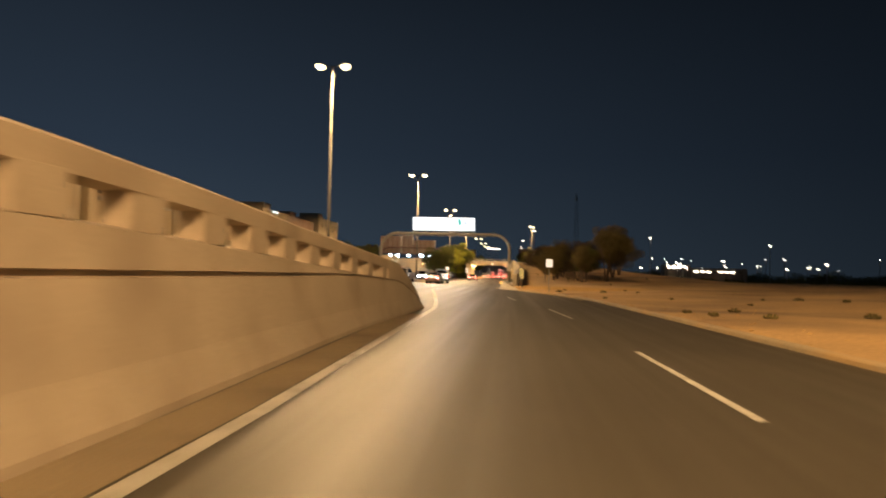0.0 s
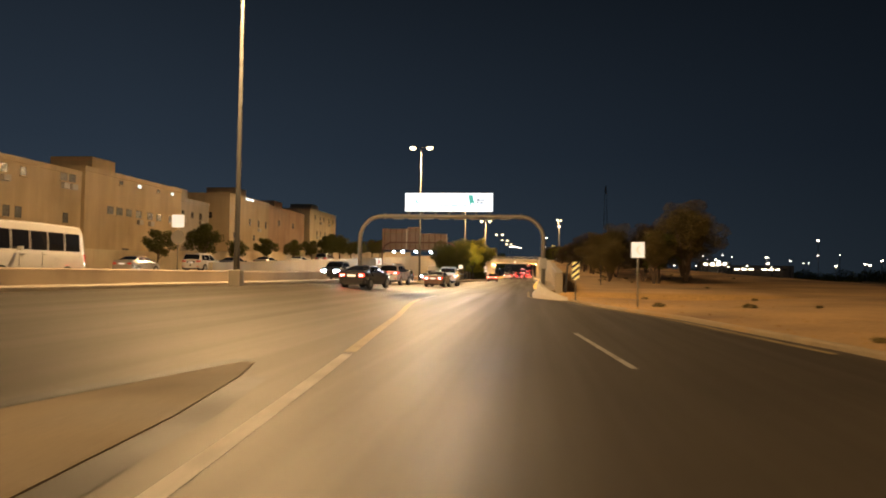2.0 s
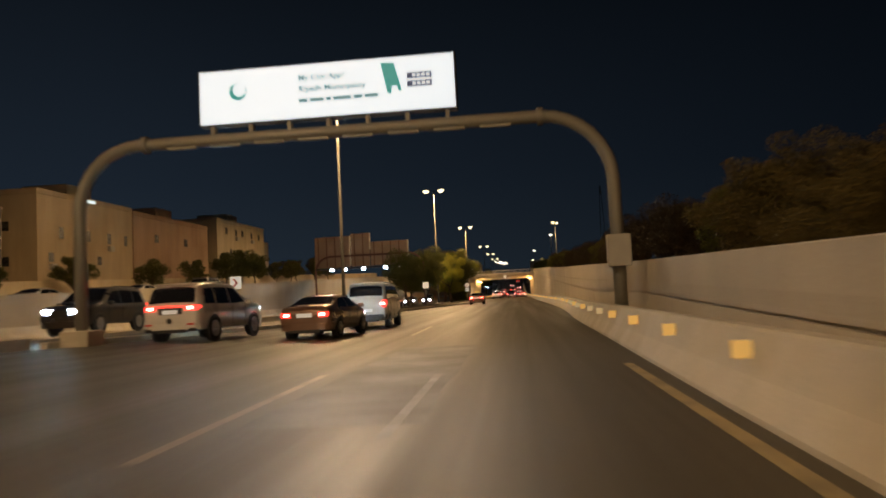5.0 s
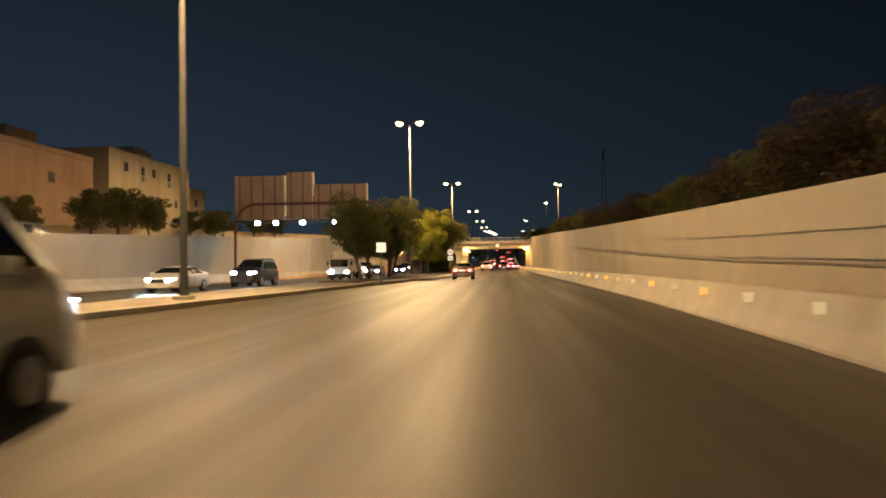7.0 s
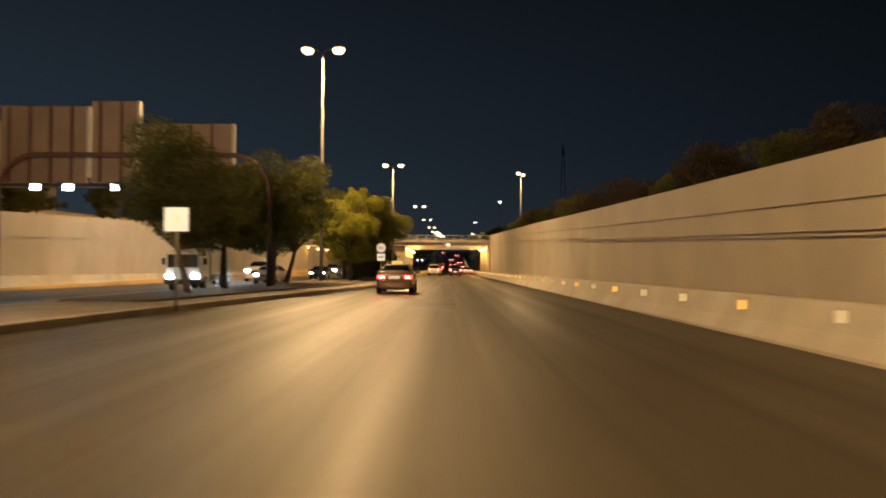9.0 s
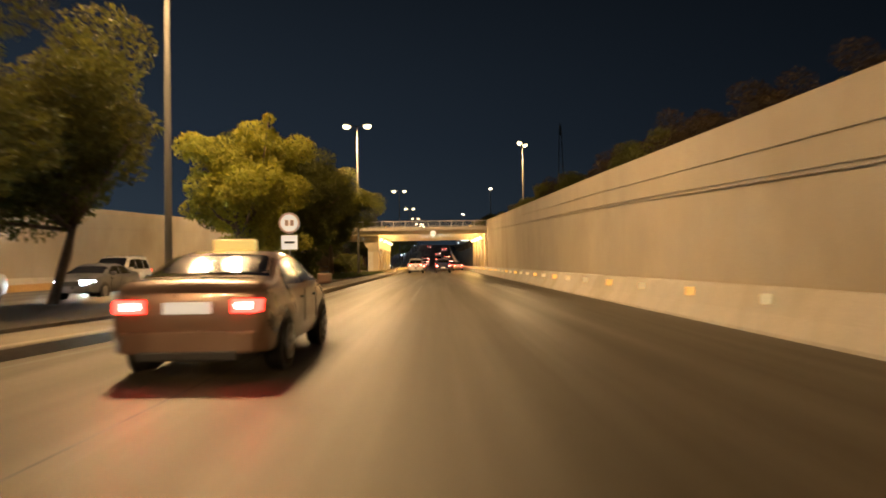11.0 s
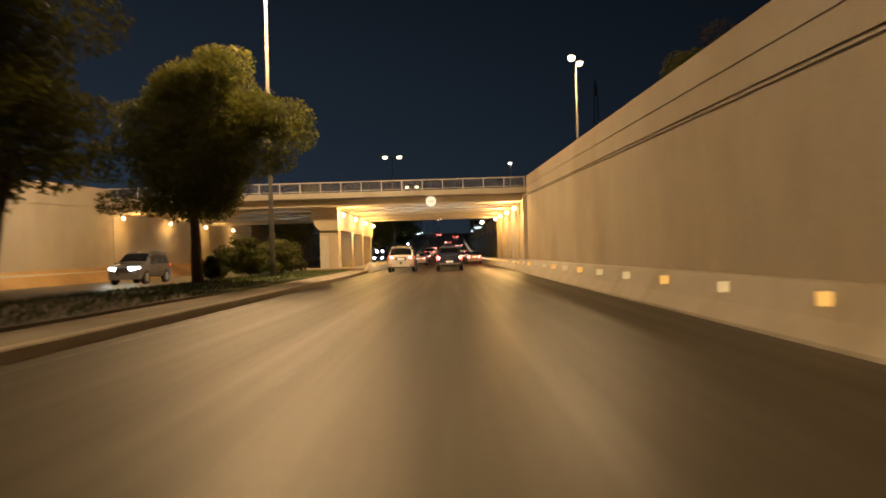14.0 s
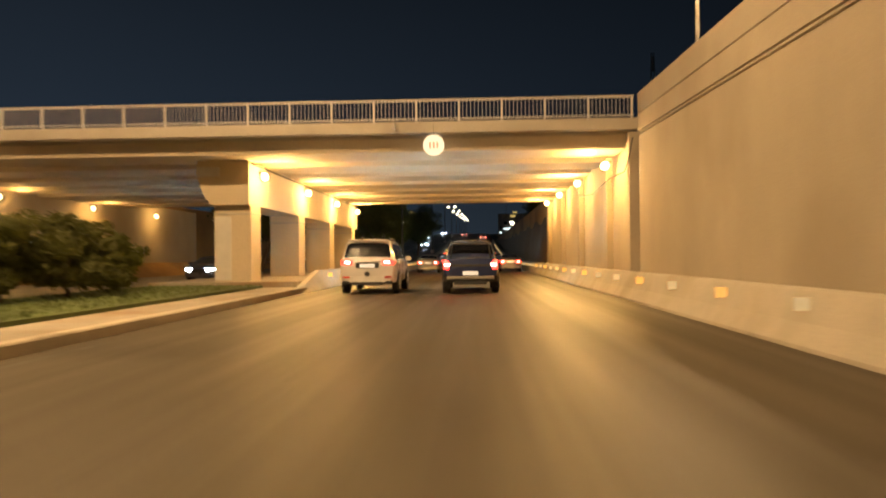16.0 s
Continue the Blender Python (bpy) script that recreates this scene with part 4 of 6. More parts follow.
s, p = post_sign("chevron_sign", "square red and white chevron sign", -11.9, 110.0, 0.62, 2.2, 2.88, SIGNWHITE, 0.2)
chevron("chevron", s, 0.5, 2.54 - 0.2, 0.45, SIGNRED, 1)
s = thing("speed_sign", "round white speed sign over a small square plate", "sign", (-3.96, 179.7, 0.4))
part("post", tube("post", [(0, 0.035, -0.05), (0, 0.035, 2.5)], 0.035, STEEL, 10), s)
part("plate", disc("plate", 0.36, 0.02, SIGNWHITE, 32), s, at=(0, 0, 2.3))
bm = bmesh.new()
bmesh.ops.create_circle(bm, segments=40, radius=0.36)
bmesh.ops.create_circle(bm, segments=40, radius=0.29)
bmesh.ops.bridge_loops(bm, edges=bm.edges[:])
bmesh.ops.rotate(bm, verts=bm.verts, matrix=Matrix.Rotation(radians(90), 3, "X"))
part("ring", shape("ring", bm, SIGNPINK), s, at=(0, -0.014, 2.3))
part("figure", box_me("figure", -0.15, -0.02, -0.017, -0.012, 2.2, 2.41, SIGNPINK), s)
part("figure", box_me("figure", 0.03, 0.16, -0.017, -0.012, 2.2, 2.41, SIGNPINK), s)
part("lower_plate", box_me("lower_plate", -0.27, 0.27, -0.012, 0.012, 1.4, 1.88, SIGNWHITE, 0.005), s)
part("print_bar", box_me("print_bar", -0.18, 0.18, -0.017, -0.012, 1.6, 1.68, SIGNBLACK), s)
s, p = post_sign("median_sign", "square pale sign over a round plate on the median", -13.0, 64.6, 0.66, 3.46, 4.12, SIGNWHITE, 0.6)
part("round_plate", disc("round_plate", 0.36, 0.02, GREYPAINT, 28), s, "grey round plate", at=(0, 0, 2.35))
b = thing("marker_post", "leaning dark steel post at the end of the wall", "post", (7.02, 70.75, 0.1))
part("shaft", box_me("shaft", -0.05, 0.05, -0.04, 0.04, -0.15, 1.85, TRIM, 0.012), b, rot=(0, 5, 0))
post = thing("signpost", "thin dark steel post standing in the sand", "post", (10.16, 82.73, 0.1))
part("shaft", tube("shaft", [(0, 0, -0.15), (-0.02, 0, 2.0)], 0.035, TRIM, 8), post)
slab = thing("concrete_slab", "low concrete slab in the sand beside the wall end", "slab", (7.3, 70.5, 0.0))
part("block", box_me("block", -0.1, 1.5, -0.3, 0.55, -0.1, 0.24, BARRIER, 0.04), slab)
# ---- houses behind the far wall ----
def house(y0, y1, top, base, front, back, mat, seed, openings, roof_at=0.55):
    """A flat-roofed plastered house: walls, roof parapet, recessed windows with frames and sills, air conditioners.
    Openings on the street front: y, height, half width, how tall, lit or not."""
    r = random.Random(seed)
    h = thing("house", "flat-roofed %s plastered house behind a compound wall" % ("tan", "pale")[seed % 2], "house", (front, y0, base), group="houses")
    w, hh = y1 - y0, top - base
    part("wall", box_me("wall", back - front, 0, 0, w, -1.0, hh - 0.5, mat), h)
    part("parapet", box_me("parapet", back - front - 0.05, 0.06, -0.05, w + 0.05, hh - 0.52, hh, mat, 0.04), h)
    part("roof", box_me("roof", back - front + 0.3, -0.3, 0.3, w - 0.3, hh - 0.1, hh - 0.05, CONCRETE), h)
    part("roof_room", box_me("roof_room", -8.0, -3.0, w * roof_at, w * roof_at + 4.5, hh - 0.06, hh + 1.9, mat, 0.04), h)
    for y, z, ww, wh, lit in openings:
        y, z = y - y0, z - base
        win = part("window", box_me("window", -0.05, 0.012, y - ww, y + ww, z, z + wh, WINDOWLIT if lit else WINDOW), h)
        part("frame", box_me("frame", -0.02, 0.05, y - ww - 0.07, y + ww + 0.07, z + wh, z + wh + 0.08, mat), win)
        part("sill", box_me("sill", -0.02, 0.10, y - ww - 0.1, y + ww + 0.1, z - 0.1, z, mat), win)
        if wh > 0.7 and r.random() < 0.3:
            part("air_conditioner", box_me("air_conditioner", 0.0, 0.38, y - 0.42, y + 0.42, z - 0.75, z - 0.2, GREYPAINT, 0.02), h)
    for i in range(max(1, int(w / 8))):
        x = -(i + 0.7) * 4.5
        for z in (hh * 0.30, hh * 0.62):
            win = part("window", box_me("window", x - 0.4, x + 0.4, -0.012, 0.05, z, z + 0.9, WINDOW), h)
            part("sill", box_me("sill", x - 0.5, x + 0.5, -0.10, 0.02, z - 0.1, z, mat), win)
    return h


def windows(ys, z, half, tall, lit=False):
    return [(y, z, half, tall, lit) for y in ys]


house(58, 76, 11.0, 1.1, -40, -62, HOUSE[1], 3, windows((61, 64.5, 69, 73), 9.4, 0.45, 0.9) + windows((61, 66, 73), 5.7, 0.5, 1.0))
house(77.5, 97.4, 11.1, 1.4, -40, -62, HOUSE[0], 4, windows((79.5, 86.5, 88.9), 9.5, 0.4, 0.8) + windows((94.6, 95.9), 9.8, 0.55, 0.8) + windows((80.5, 86.9, 88.4, 95.0), 5.7, 0.42, 1.0), 0.1)
house(98.0, 118.6, 11.8, 1.9, -40, -60, HOUSE[0], 6, windows((102.6, 104.4, 106.3, 108.4, 110.9, 113.0, 116.0), 7.2, 0.62, 0.85) + windows((104.6, 112.7), 10.6, 0.38, 0.45) + windows((108.4, 116.2), 10.7, 0.3, 0.34, True) + windows((105.8,), 2.4, 0.7, 1.2), 0.28)
house(121.5, 133.4, 11.4, 2.6, -43, -60, HOUSE[4], 8, windows((125.2, 128.0, 130.6), 8.7, 0.4, 0.9))
house(134.0, 150.6, 13.1, 2.9, -40, -58, HOUSE[1], 9, windows((137.6, 142.1, 145.9, 149.2), 8.6, 0.36, 1.15) + windows((136.0, 144.0), 6.3, 0.4, 0.9))
house(152.0, 172.5, 13.0, 3.4, -40.6, -58, HOUSE[3], 12, windows((157.5, 165.5), 9.6, 0.5, 1.0))
house(174.5, 194.5, 14.5, 4.0, -40, -58, HOUSE[2], 15, windows((178.1, 181.9, 184.6, 188.6, 192.0), 12.3, 0.4, 1.0) + windows((179.6, 182.2, 185.7, 190.5), 9.1, 0.4, 1.0) + windows((180.0, 187.0), 6.0, 0.5, 1.1))
house(198, 214, 13.8, 4.6, -46, -62, HOUSE[4], 16, windows((201.0, 205.5, 210.5), 11.0, 0.45, 1.1) + windows((204.0,), 8.2, 0.4, 0.9, True) + windows((200.5, 209.0), 8.2, 0.45, 1.1))
sl = thing("roof_light", "long white strip light on a house corner", "lamp", (-39.9, 141.5, 12.75))
part("lens", box_me("lens", 0, 0.08, -1.6, 1.6, -0.1, 0.14, WINDOWLIT, 0.02), sl)
# compound wall along the houses
rows = [[(-33.0 + a, y, ground_z(-33, y) + u) for a, u in ((0.12, -0.3), (0.12, 2.0), (0.18, 2.0), (0.18, 2.12), (-0.18, 2.12), (-0.18, 2.0), (-0.12, 2.0), (-0.12, -0.3))] for y in run(40, 260, 5)]
tagged(new("wall_compound", profile_mesh("wall_compound", rows, HOUSE[2])), "long pale plastered compound wall below the houses", "wall", kind="structure")


# ---- trees ----
def leaf_cloud(name, blobs, count, size, mat, seed, flat=0.75):
    """Many small leaf sprays spread over the shells of blobs (x, y, z, radius), with gaps between."""
    r = np.random.RandomState(seed)
    b = np.array(blobs, float)
    weight = b[:, 3] ** 2
    pick = r.choice(len(b), count, p=weight / weight.sum())
    d = r.normal(size=(count, 3))
    d /= np.linalg.norm(d, axis=1)[:, None]
    rad = b[pick, 3] * (0.55 + 0.5 * r.rand(count) ** 0.6)
    c = b[pick, :3] + d * rad[:, None] * np.array([1, 1, flat])
    u = r.normal(size=(count, 3))
    u /= np.linalg.norm(u, axis=1)[:, None]
    w = np.cross(u, d + 0.3 * r.normal(size=(count, 3)))
    w /= np.maximum(np.linalg.norm(w, axis=1), 1e-6)[:, None]
    s = size * (0.6 + 0.8 * r.rand(count))[:, None]
    quads = np.stack([c - u * s, c - w * s * 0.45, c + u * s, c + w * s * 0.45], 1).reshape(-1, 3)
    me = bpy.data.meshes.new(name)
    me.vertices.add(count * 4)
    me.vertices.foreach_set("co", quads.ravel())
    me.loops.add(count * 4)
    me.loops.foreach_set("vertex_index", np.arange(count * 4))
    me.polygons.add(count)
    me.polygons.foreach_set("loop_start", np.arange(count) * 4)
    me.polygons.foreach_set("loop_total", np.full(count, 4))
    me.materials.append(mat)
    me.update(calc_edges=True)
    return me


def crown(seed, h, r, lower, lumps):
    """Lumps gathered on a few limbs of unlike length, so that the outline is uneven."""
    rr = random.Random(seed)
    out = []
    limbs = max(5, lumps // 4)
    for i in range(limbs):
        t = (i + rr.uniform(0.1, 0.9)) / limbs
        z = lower + (h - lower) * (0.14 + 0.74 * t)
        reach = r * math.sqrt(max(0.06, 1 - (2 * t - 0.8) ** 2)) * rr.uniform(0.3, 0.82)
        a = i * 2.4 + rr.uniform(-0.5, 0.5)
        cx, cy, size = math.cos(a) * reach, math.sin(a) * reach, r * rr.uniform(0.26, 0.46)
        out.append((cx * 0.8, cy * 0.8, z, size * 0.9))
        out.append((cx * 0.35, cy * 0.35, z * 0.9 + 0.1 * lower, size))
        for k in range(5):
            b, e = rr.uniform(0, 6.283), rr.uniform(-0.8, 1.0)
            out.append((cx + math.cos(b) * size * 0.9, cy + math.sin(b) * size * 0.9, z + e * size * 0.8, size * rr.uniform(0.4, 0.85)))
    return out


TREE_KINDS = {}


def tree_kind(key, seed, h, r, lower, lumps, count, size, mat, trunks=1):
    rr = random.Random(seed)
    blobs = crown(seed, h, r, lower, lumps)
    leaves = leaf_cloud("crown", blobs, count, size, mat, seed)
    wood = []
    for k in range(trunks):
        a = rr.uniform(0, 6.28)
        lean = 0.25 * r if trunks > 1 else 0.08 * r
        pts, rad = [], []
        for i in range(6):
            t = i / 5
            pts.append((math.cos(a) * lean * t + rr.uniform(-0.06, 0.06), math.sin(a) * lean * t + rr.uniform(-0.06, 0.06), (lower + 0.35 * (h - lower)) * t - 0.15))
            rad.append((0.028 * h) * (1 - 0.55 * t) * (0.8 if trunks > 1 else 1))
        wood.append(("trunk", tube("trunk", pts, rad, BARK, 9)))
        for q in rr.sample(blobs, min(5, len(blobs))):
            st = pts[rr.choice((3, 4))]
            mid = ((st[0] + q[0]) / 2 + rr.uniform(-.2, .2), (st[1] + q[1]) / 2 + rr.uniform(-.2, .2), (st[2] + q[2]) / 2 - 0.1)
            wood.append(("limb", tube("limb", [st, mid, q[:3]], [0.011 * h, 0.008 * h, 0.003 * h], BARK, 6)))
    TREE_KINDS[key] = (leaves, wood)


tree_kind("median_a", 11, 7.4, 4.2, 2.2, 32, 30000, 0.095, LEAF[2], 2)
tree_kind("median_b", 12, 8.2, 3.3, 2.4, 26, 26000, 0.095, LEAF[0], 1)
tree_kind("median_c", 13, 8.6, 2.9, 1.2, 26, 26000, 0.095, LEAF[1], 2)
tree_kind("median_d", 14, 9.6, 3.6, 2.4, 30, 26000, 0.095, LEAF[0], 1)
tree_kind("median_e", 33, 10.4, 4.6, 2.6, 56, 90000, 0.085, LEAF[0], 1)
tree_kind("round", 15, 3.6, 1.55, 1.3, 14, 5000, 0.085, LEAF[2], 1)
tree_kind("round_b", 16, 3.9, 1.9, 1.5, 14, 6000, 0.085, LEAF[2], 1)
tree_kind("dusty_dim_a", 17, 5.6, 3.6, 1.5, 22, 15000, 0.095, LEAF[3], 2)
tree_kind("dusty_b", 18, 6.6, 3.2, 1.6, 22, 15000, 0.095, LEAF[0], 1)
tree_kind("sand_a", 41, 5.4, 3.2, 1.6, 30, 34000, 0.055, LEAF[4], 3)
tree_kind("sand_b", 42, 6.2, 3.0, 1.9, 28, 34000, 0.055, LEAF[4], 3)
tree_kind("bush", 19, 1.9, 1.25, 0.15, 12, 6000, 0.07, LEAF[2], 1)
tree_kind("bush_b", 20, 1.5, 1.0, 0.1, 10, 6000, 0.07, LEAF[0], 1)


def tree(key, x, y, z, scale=1.0, turn=0.0, name="tree", label="", group=""):
    leaves, wood = TREE_KINDS[key]
    t = thing(name, label, "tree" if name == "tree" else "bush", (x, y, z), turn, group)
    t.scale = (scale, scale, scale)
    part("crown", leaves, t)
    for n, me in wood:
        part(n, me, t)
    return t


# median, from the first clump to the bridge
for key, x, y, sc, turn in (
        ("median_a", -9.2, 156, 0.76, 40), ("median_b", -9.8, 162.5, 0.72, 0), ("median_a", -9.0, 168.5, 0.82, 120), ("median_a", -9.8, 175.5, 0.92, 200),
        ("median_c", -6.9, 185.5, 0.90, 10), ("median_c", -7.2, 190.5, 0.98, 130), ("median_b", -8.8, 195, 1.0, 80), ("median_d", -8.0, 199.5, 0.92, 20), ("median_a", -8.8, 204, 1.06, 300),
        ("median_d", -8.4, 208.5, 0.90, 250), ("median_a", -9.4, 213.5, 1.0, 160), ("median_e", -9.6, 229.3, 1.0, 60)):
    tree(key, x, y, 0.26, sc, turn, "tree", "leafy %s street tree in the median bed" % ("yellow-green" if key == "median_c" else "dark green"), "median trees")
for key, x, y, sc in (("bush", -6.4, 187.5, 1.2), ("bush_b", -6.2, 192.5, 1.3), ("bush", -8.9, 235.2, 1.25), ("bush_b", -9.0, 238.0, 1.35), ("bush", -9.0, 240.8, 1.2), ("bush", -8.8, 243.2, 1.25), ("bush_b", -8.9, 246.2, 1.3), ("bush_b", -9.6, 231.2, 0.9)):
    tree(key, x, y, 0.26, sc, y * 37, "bush", "rounded dark green bush on the median", "median bushes")
# clipped trees before the houses
for y, key, sc in ((96.6, "round", 1.15), (107.2, "round_b", 1.36), (116.4, "round_b", 0.92), (125.8, "round", 1.08), (138.5, "round_b", 1.04), (148.0, "round", 1.1), (156.2, "round_b", 1.3), (160.5, "round_b", 1.42), (166, "round_b", 1.3), (175, "round", 1.1), (181.5, "round_b", 1.15), (184.5, "round", 1.2), (195, "round_b", 1.3), (204, "round_b", 1.3)):
    tree(key, -31.3, y, ground_z(-31, y), sc, y * 11, "tree", "small clipped street tree before the houses", "street trees")
# behind the right wall and on the sand
rr = random.Random(8)
for i in range(46):
    y = 88 + i * 3.9
    x = 12.5 + rr.uniform(-0.8, 3.2) + (2.5 if y < 100 else 0)
    tree(rr.choice(("dusty_dim_a", "dusty_b")), x, y, ground_z(x, y), rr.uniform(0.66, 0.80) * (0.95 if y < 130 else 0.82), rr.uniform(0, 360), "tree", "dusty olive tree behind the retaining wall", "roadside trees")
for x, y, sc, key in ((18.0, 92, 1.0, "sand_b"), (12.4, 97, 0.85, "sand_a"), (21, 108, 1.15, "sand_a"), (24, 122, 1.15, "sand_b"), (14.6, 87.0, 0.62, "sand_b"), (11.6, 90.5, 0.58, "sand_a")):
    tree(key, x, y, ground_z(x, y), sc, x * 20, "tree", "dusty olive tree standing in the sand", "roadside trees")
# far side of the bridge
for x, y, sc in ((-13, 300, 1.1), (-9, 312, 1.0), (-15, 322, 1.2), (-10, 336, 1.1), (-8, 352, 1.0), (-9, 372, 1.0), (13, 310, 1.0), (12, 330, 1.0), (13, 352, 1.0), (-18, 292, 1.2), (14, 295, 0.9)):
    tree("median_a" if x < 0 else "dusty_b", x, y, 0.3 + climb(y) if x < 0 else max(5.4, climb(y)), sc, y * 13, "tree", "dark tree beyond the bridge", "far trees")

# dark scrub line on the far edge of the sand
blobs = []
rr = random.Random(21)
for i in range(240):
    a = 0.12 + i / 240 * 1.1
    d = rr.uniform(420, 500)
    blobs.append((10 + math.sin(a) * d, 20 + math.cos(a) * d, rr.uniform(0.0, 3.5), rr.uniform(3.0, 7.0)))
for i in range(170):
    a, d = 0.2 + 0.75 * rr.random(), rr.uniform(250, 420)
    blobs.append((10 + math.sin(a) * d, 20 + math.cos(a) * d, rr.uniform(0.1, 0.5), rr.uniform(1.2, 2.6)))
tagged(new("scrub", leaf_cloud("scrub", blobs, 110000, 0.5, LEAF[2], 5, 0.7)), "dark line of scrub and trees beyond the sand", "scrub", kind="stuff")
# tufts along the sandy verge
blobs = []
for i in range(40):
    y = rr.uniform(5, 120)
    x = (lerp(KERB_R, y) if y < 69 else 9.5) + 0.8 + rr.expovariate(0.22)
    blobs.append((x, y, ground_z(x, y) + 0.05, rr.uniform(0.08, 0.26)))
tagged(new("dry_tufts", leaf_cloud("dry_tufts", blobs, 2400, 0.06, LEAF[4], 6, 0.4)), "dry weeds scattered on the sandy verge", "weeds", kind="stuff")
# stones along the kerb
sv, sf = [], []
for i in range(220):
    y = rr.uniform(0, 72)
    x = lerp(KERB_R, y) + 0.3 + rr.expovariate(0.5)
    s, z = rr.uniform(0.02, 0.07), ground_z(x, y)
    k = len(sv)
    for dx, dy, dz in ((1, 0, 0), (0, 1, 0), (-1, 0.2, 0), (0.1, -1, 0), (0, 0, 0.9), (0, 0, -0.5)):
        sv.append((x + dx * s * rr.uniform(.7, 1.3), y + dy * s * rr.uniform(.7, 1.3), z + dz * s))
    sf += [(k, k + 1, k + 4), (k + 1, k + 2, k + 4), (k + 2, k + 3, k + 4), (k + 3, k, k + 4), (k + 1, k, k + 5), (k + 2, k + 1, k + 5), (k + 3, k + 2, k + 5), (k, k + 3, k + 5)]
tagged(new("pebbles", mesh_of("pebbles", sv, sf, SAND)), "small stones scattered on the sand", "stones", kind="stuff")

# distant lamps and buildings over the sand
for i in range(46):
    a = 0.14 + 0.52 * rr.random()
    d = rr.uniform(330, 410)
    x, y, z = 10 + math.sin(a) * d, 20 + math.cos(a) * d, rr.choice((6.5, 7.5, 9.0, 11.0))
    l = thing("distant_lamp", "small distant lamp beyond the sand", "street lamp", (x, y, 0), group="distant lamps")
    part("pole", tube("pole", [(0, 0, 0), (0, 0, z)], 0.12, POLE, 5), l)
    part("lens", box_me("lens", -0.2, 0.2, -0.16, 0.16, z, z + 0.22, FARGLOW, 0.06), l)
for x, y, z in ((20, 400, 26), (82, 400, 23), (144, 400, 20), (60, 430, 12), (96, 400, 10), (120, 400, 11.4), (173, 400, 10.5), (200, 380, 14), (105, 430, 10), (133, 440, 9), (160, 420, 8), (72, 470, 11), (185, 440, 9), (88, 460, 8), (215, 360, 9), (240, 350, 16)):
    l = thing("distant_lamp", "distant street lamp beyond the sand", "street lamp", (x, y, 0), group="distant lamps")
    part("pole", tube("pole", [(0, 0, 0), (0, 0, z)], 0.16, STEEL, 6), l)
    part("lens", box_me("lens", -0.5, 0.5, -0.3, 0.3, z, z + 0.42, FARGLOW, 0.12), l)
fb = thing("distant_building", "low distant building with a row of lit windows", "building", (114, 392, 0))
part("wall", box_me("wall", -16, 16, 0, 12, 0, 7.6, HOUSE[4]), fb)
for k in range(9):
    part("window", box_me("window", -14 + k * 3.1, -12 + k * 3.1, -0.1, 0.02, 5.5, 5.9, FARGLOW if k % 4 else WINDOW), fb)
fb = thing("distant_building", "bright distant building among scrub", "building", (98, 408, 0))
part("wall", box_me("wall", -7, 7, 0, 8, 0, 9.5, HOUSE[4]), fb)
for k in range(4):
    part("window", box_me("window", -5.5 + k * 3, -3.9 + k * 3, -0.1, 0.02, 7.6, 8.8, FARGLOW), fb)
mast = thing("lattice_mast", "thin dark distant lattice mast", "mast", (41, 383, 0))
for sx, sy in ((-1, -1), (1, -1), (1, 1), (-1, 1)):
    part("leg", tube("leg", [(sx * 1.6, sy * 1.6, 0), (sx * 0.25, sy * 0.25, 45)], 0.07, STEEL, 6), mast)
for k in range(12):
    z, w = 2 + k * 3.2, 1.55 - k * 0.095
    part("brace", tube("brace", [(-w, -w, z), (w, -w, z + 1.6), (w, w, z), (-w, w, z + 1.6), (-w, -w, z)], 0.045, STEEL, 5), mast)
part("aerial", box_me("aerial", -0.35, 0.35, -0.35, 0.35, 41, 44.0, STEEL, 0.1), mast)

# lit shops where the road has climbed out of the cutting
for x, y, w, h in ((20, 566, 10, 9.0), (-26, 545, 16, 10.0), (24, 620, 18, 14.0)):
    z = ground_z(x, y)
    shop = thing("shop_building", "distant flat-roofed shop with a lit sign band", "building", (x, y, z), group="distant shops")
    part("wall", box_me("wall", -w / 2, w / 2, 0, 10, -1, h, HOUSE[4]), shop)
    part("sign_band", box_me("sign_band", -w / 2 + 0.6, w / 2 - 0.6, -0.25, -0.02, 3.4, 4.2, WINDOWLIT, 0.03), shop, "lit sign band")
    for k in range(int(w / 3)):
        part("window", box_me("window", -w / 2 + 0.7 + 3 * k, -w / 2 + 2.3 + 3 * k, -0.1, 0.02, 5.8, 7.2, FARGLOW if k % 2 else WINDOW), shop)
    part("roof_sign", box_me("roof_sign", -1.2, 1.2, 0.4, 0.7, h + 0.3, h + 1.2, SIGNYELLOW, 0.03), shop, "lit roof sign")
    part("roof_sign_frame", box_me("roof_sign_frame", -1.2, 1.2, 0.5, 0.6, h - 0.2, h + 0.35, STEEL), shop)


# ---- vehicles ----
def tyre_me(r, w):
    bm = bmesh.new()
    bmesh.ops.create_cone(bm, cap_ends=True, segments=28, radius1=r, radius2=r, depth=w)
    bmesh.ops.bevel(bm, geom=[e for e in bm.edges if e.calc_face_angle(0) > 1.0], offset=0.035, segments=2, affect="EDGES")
    bmesh.ops.rotate(bm, verts=bm.verts, matrix=Matrix.Rotation(radians(90), 3, "Y"))
    return shape("tyre", bm, RUBBER)


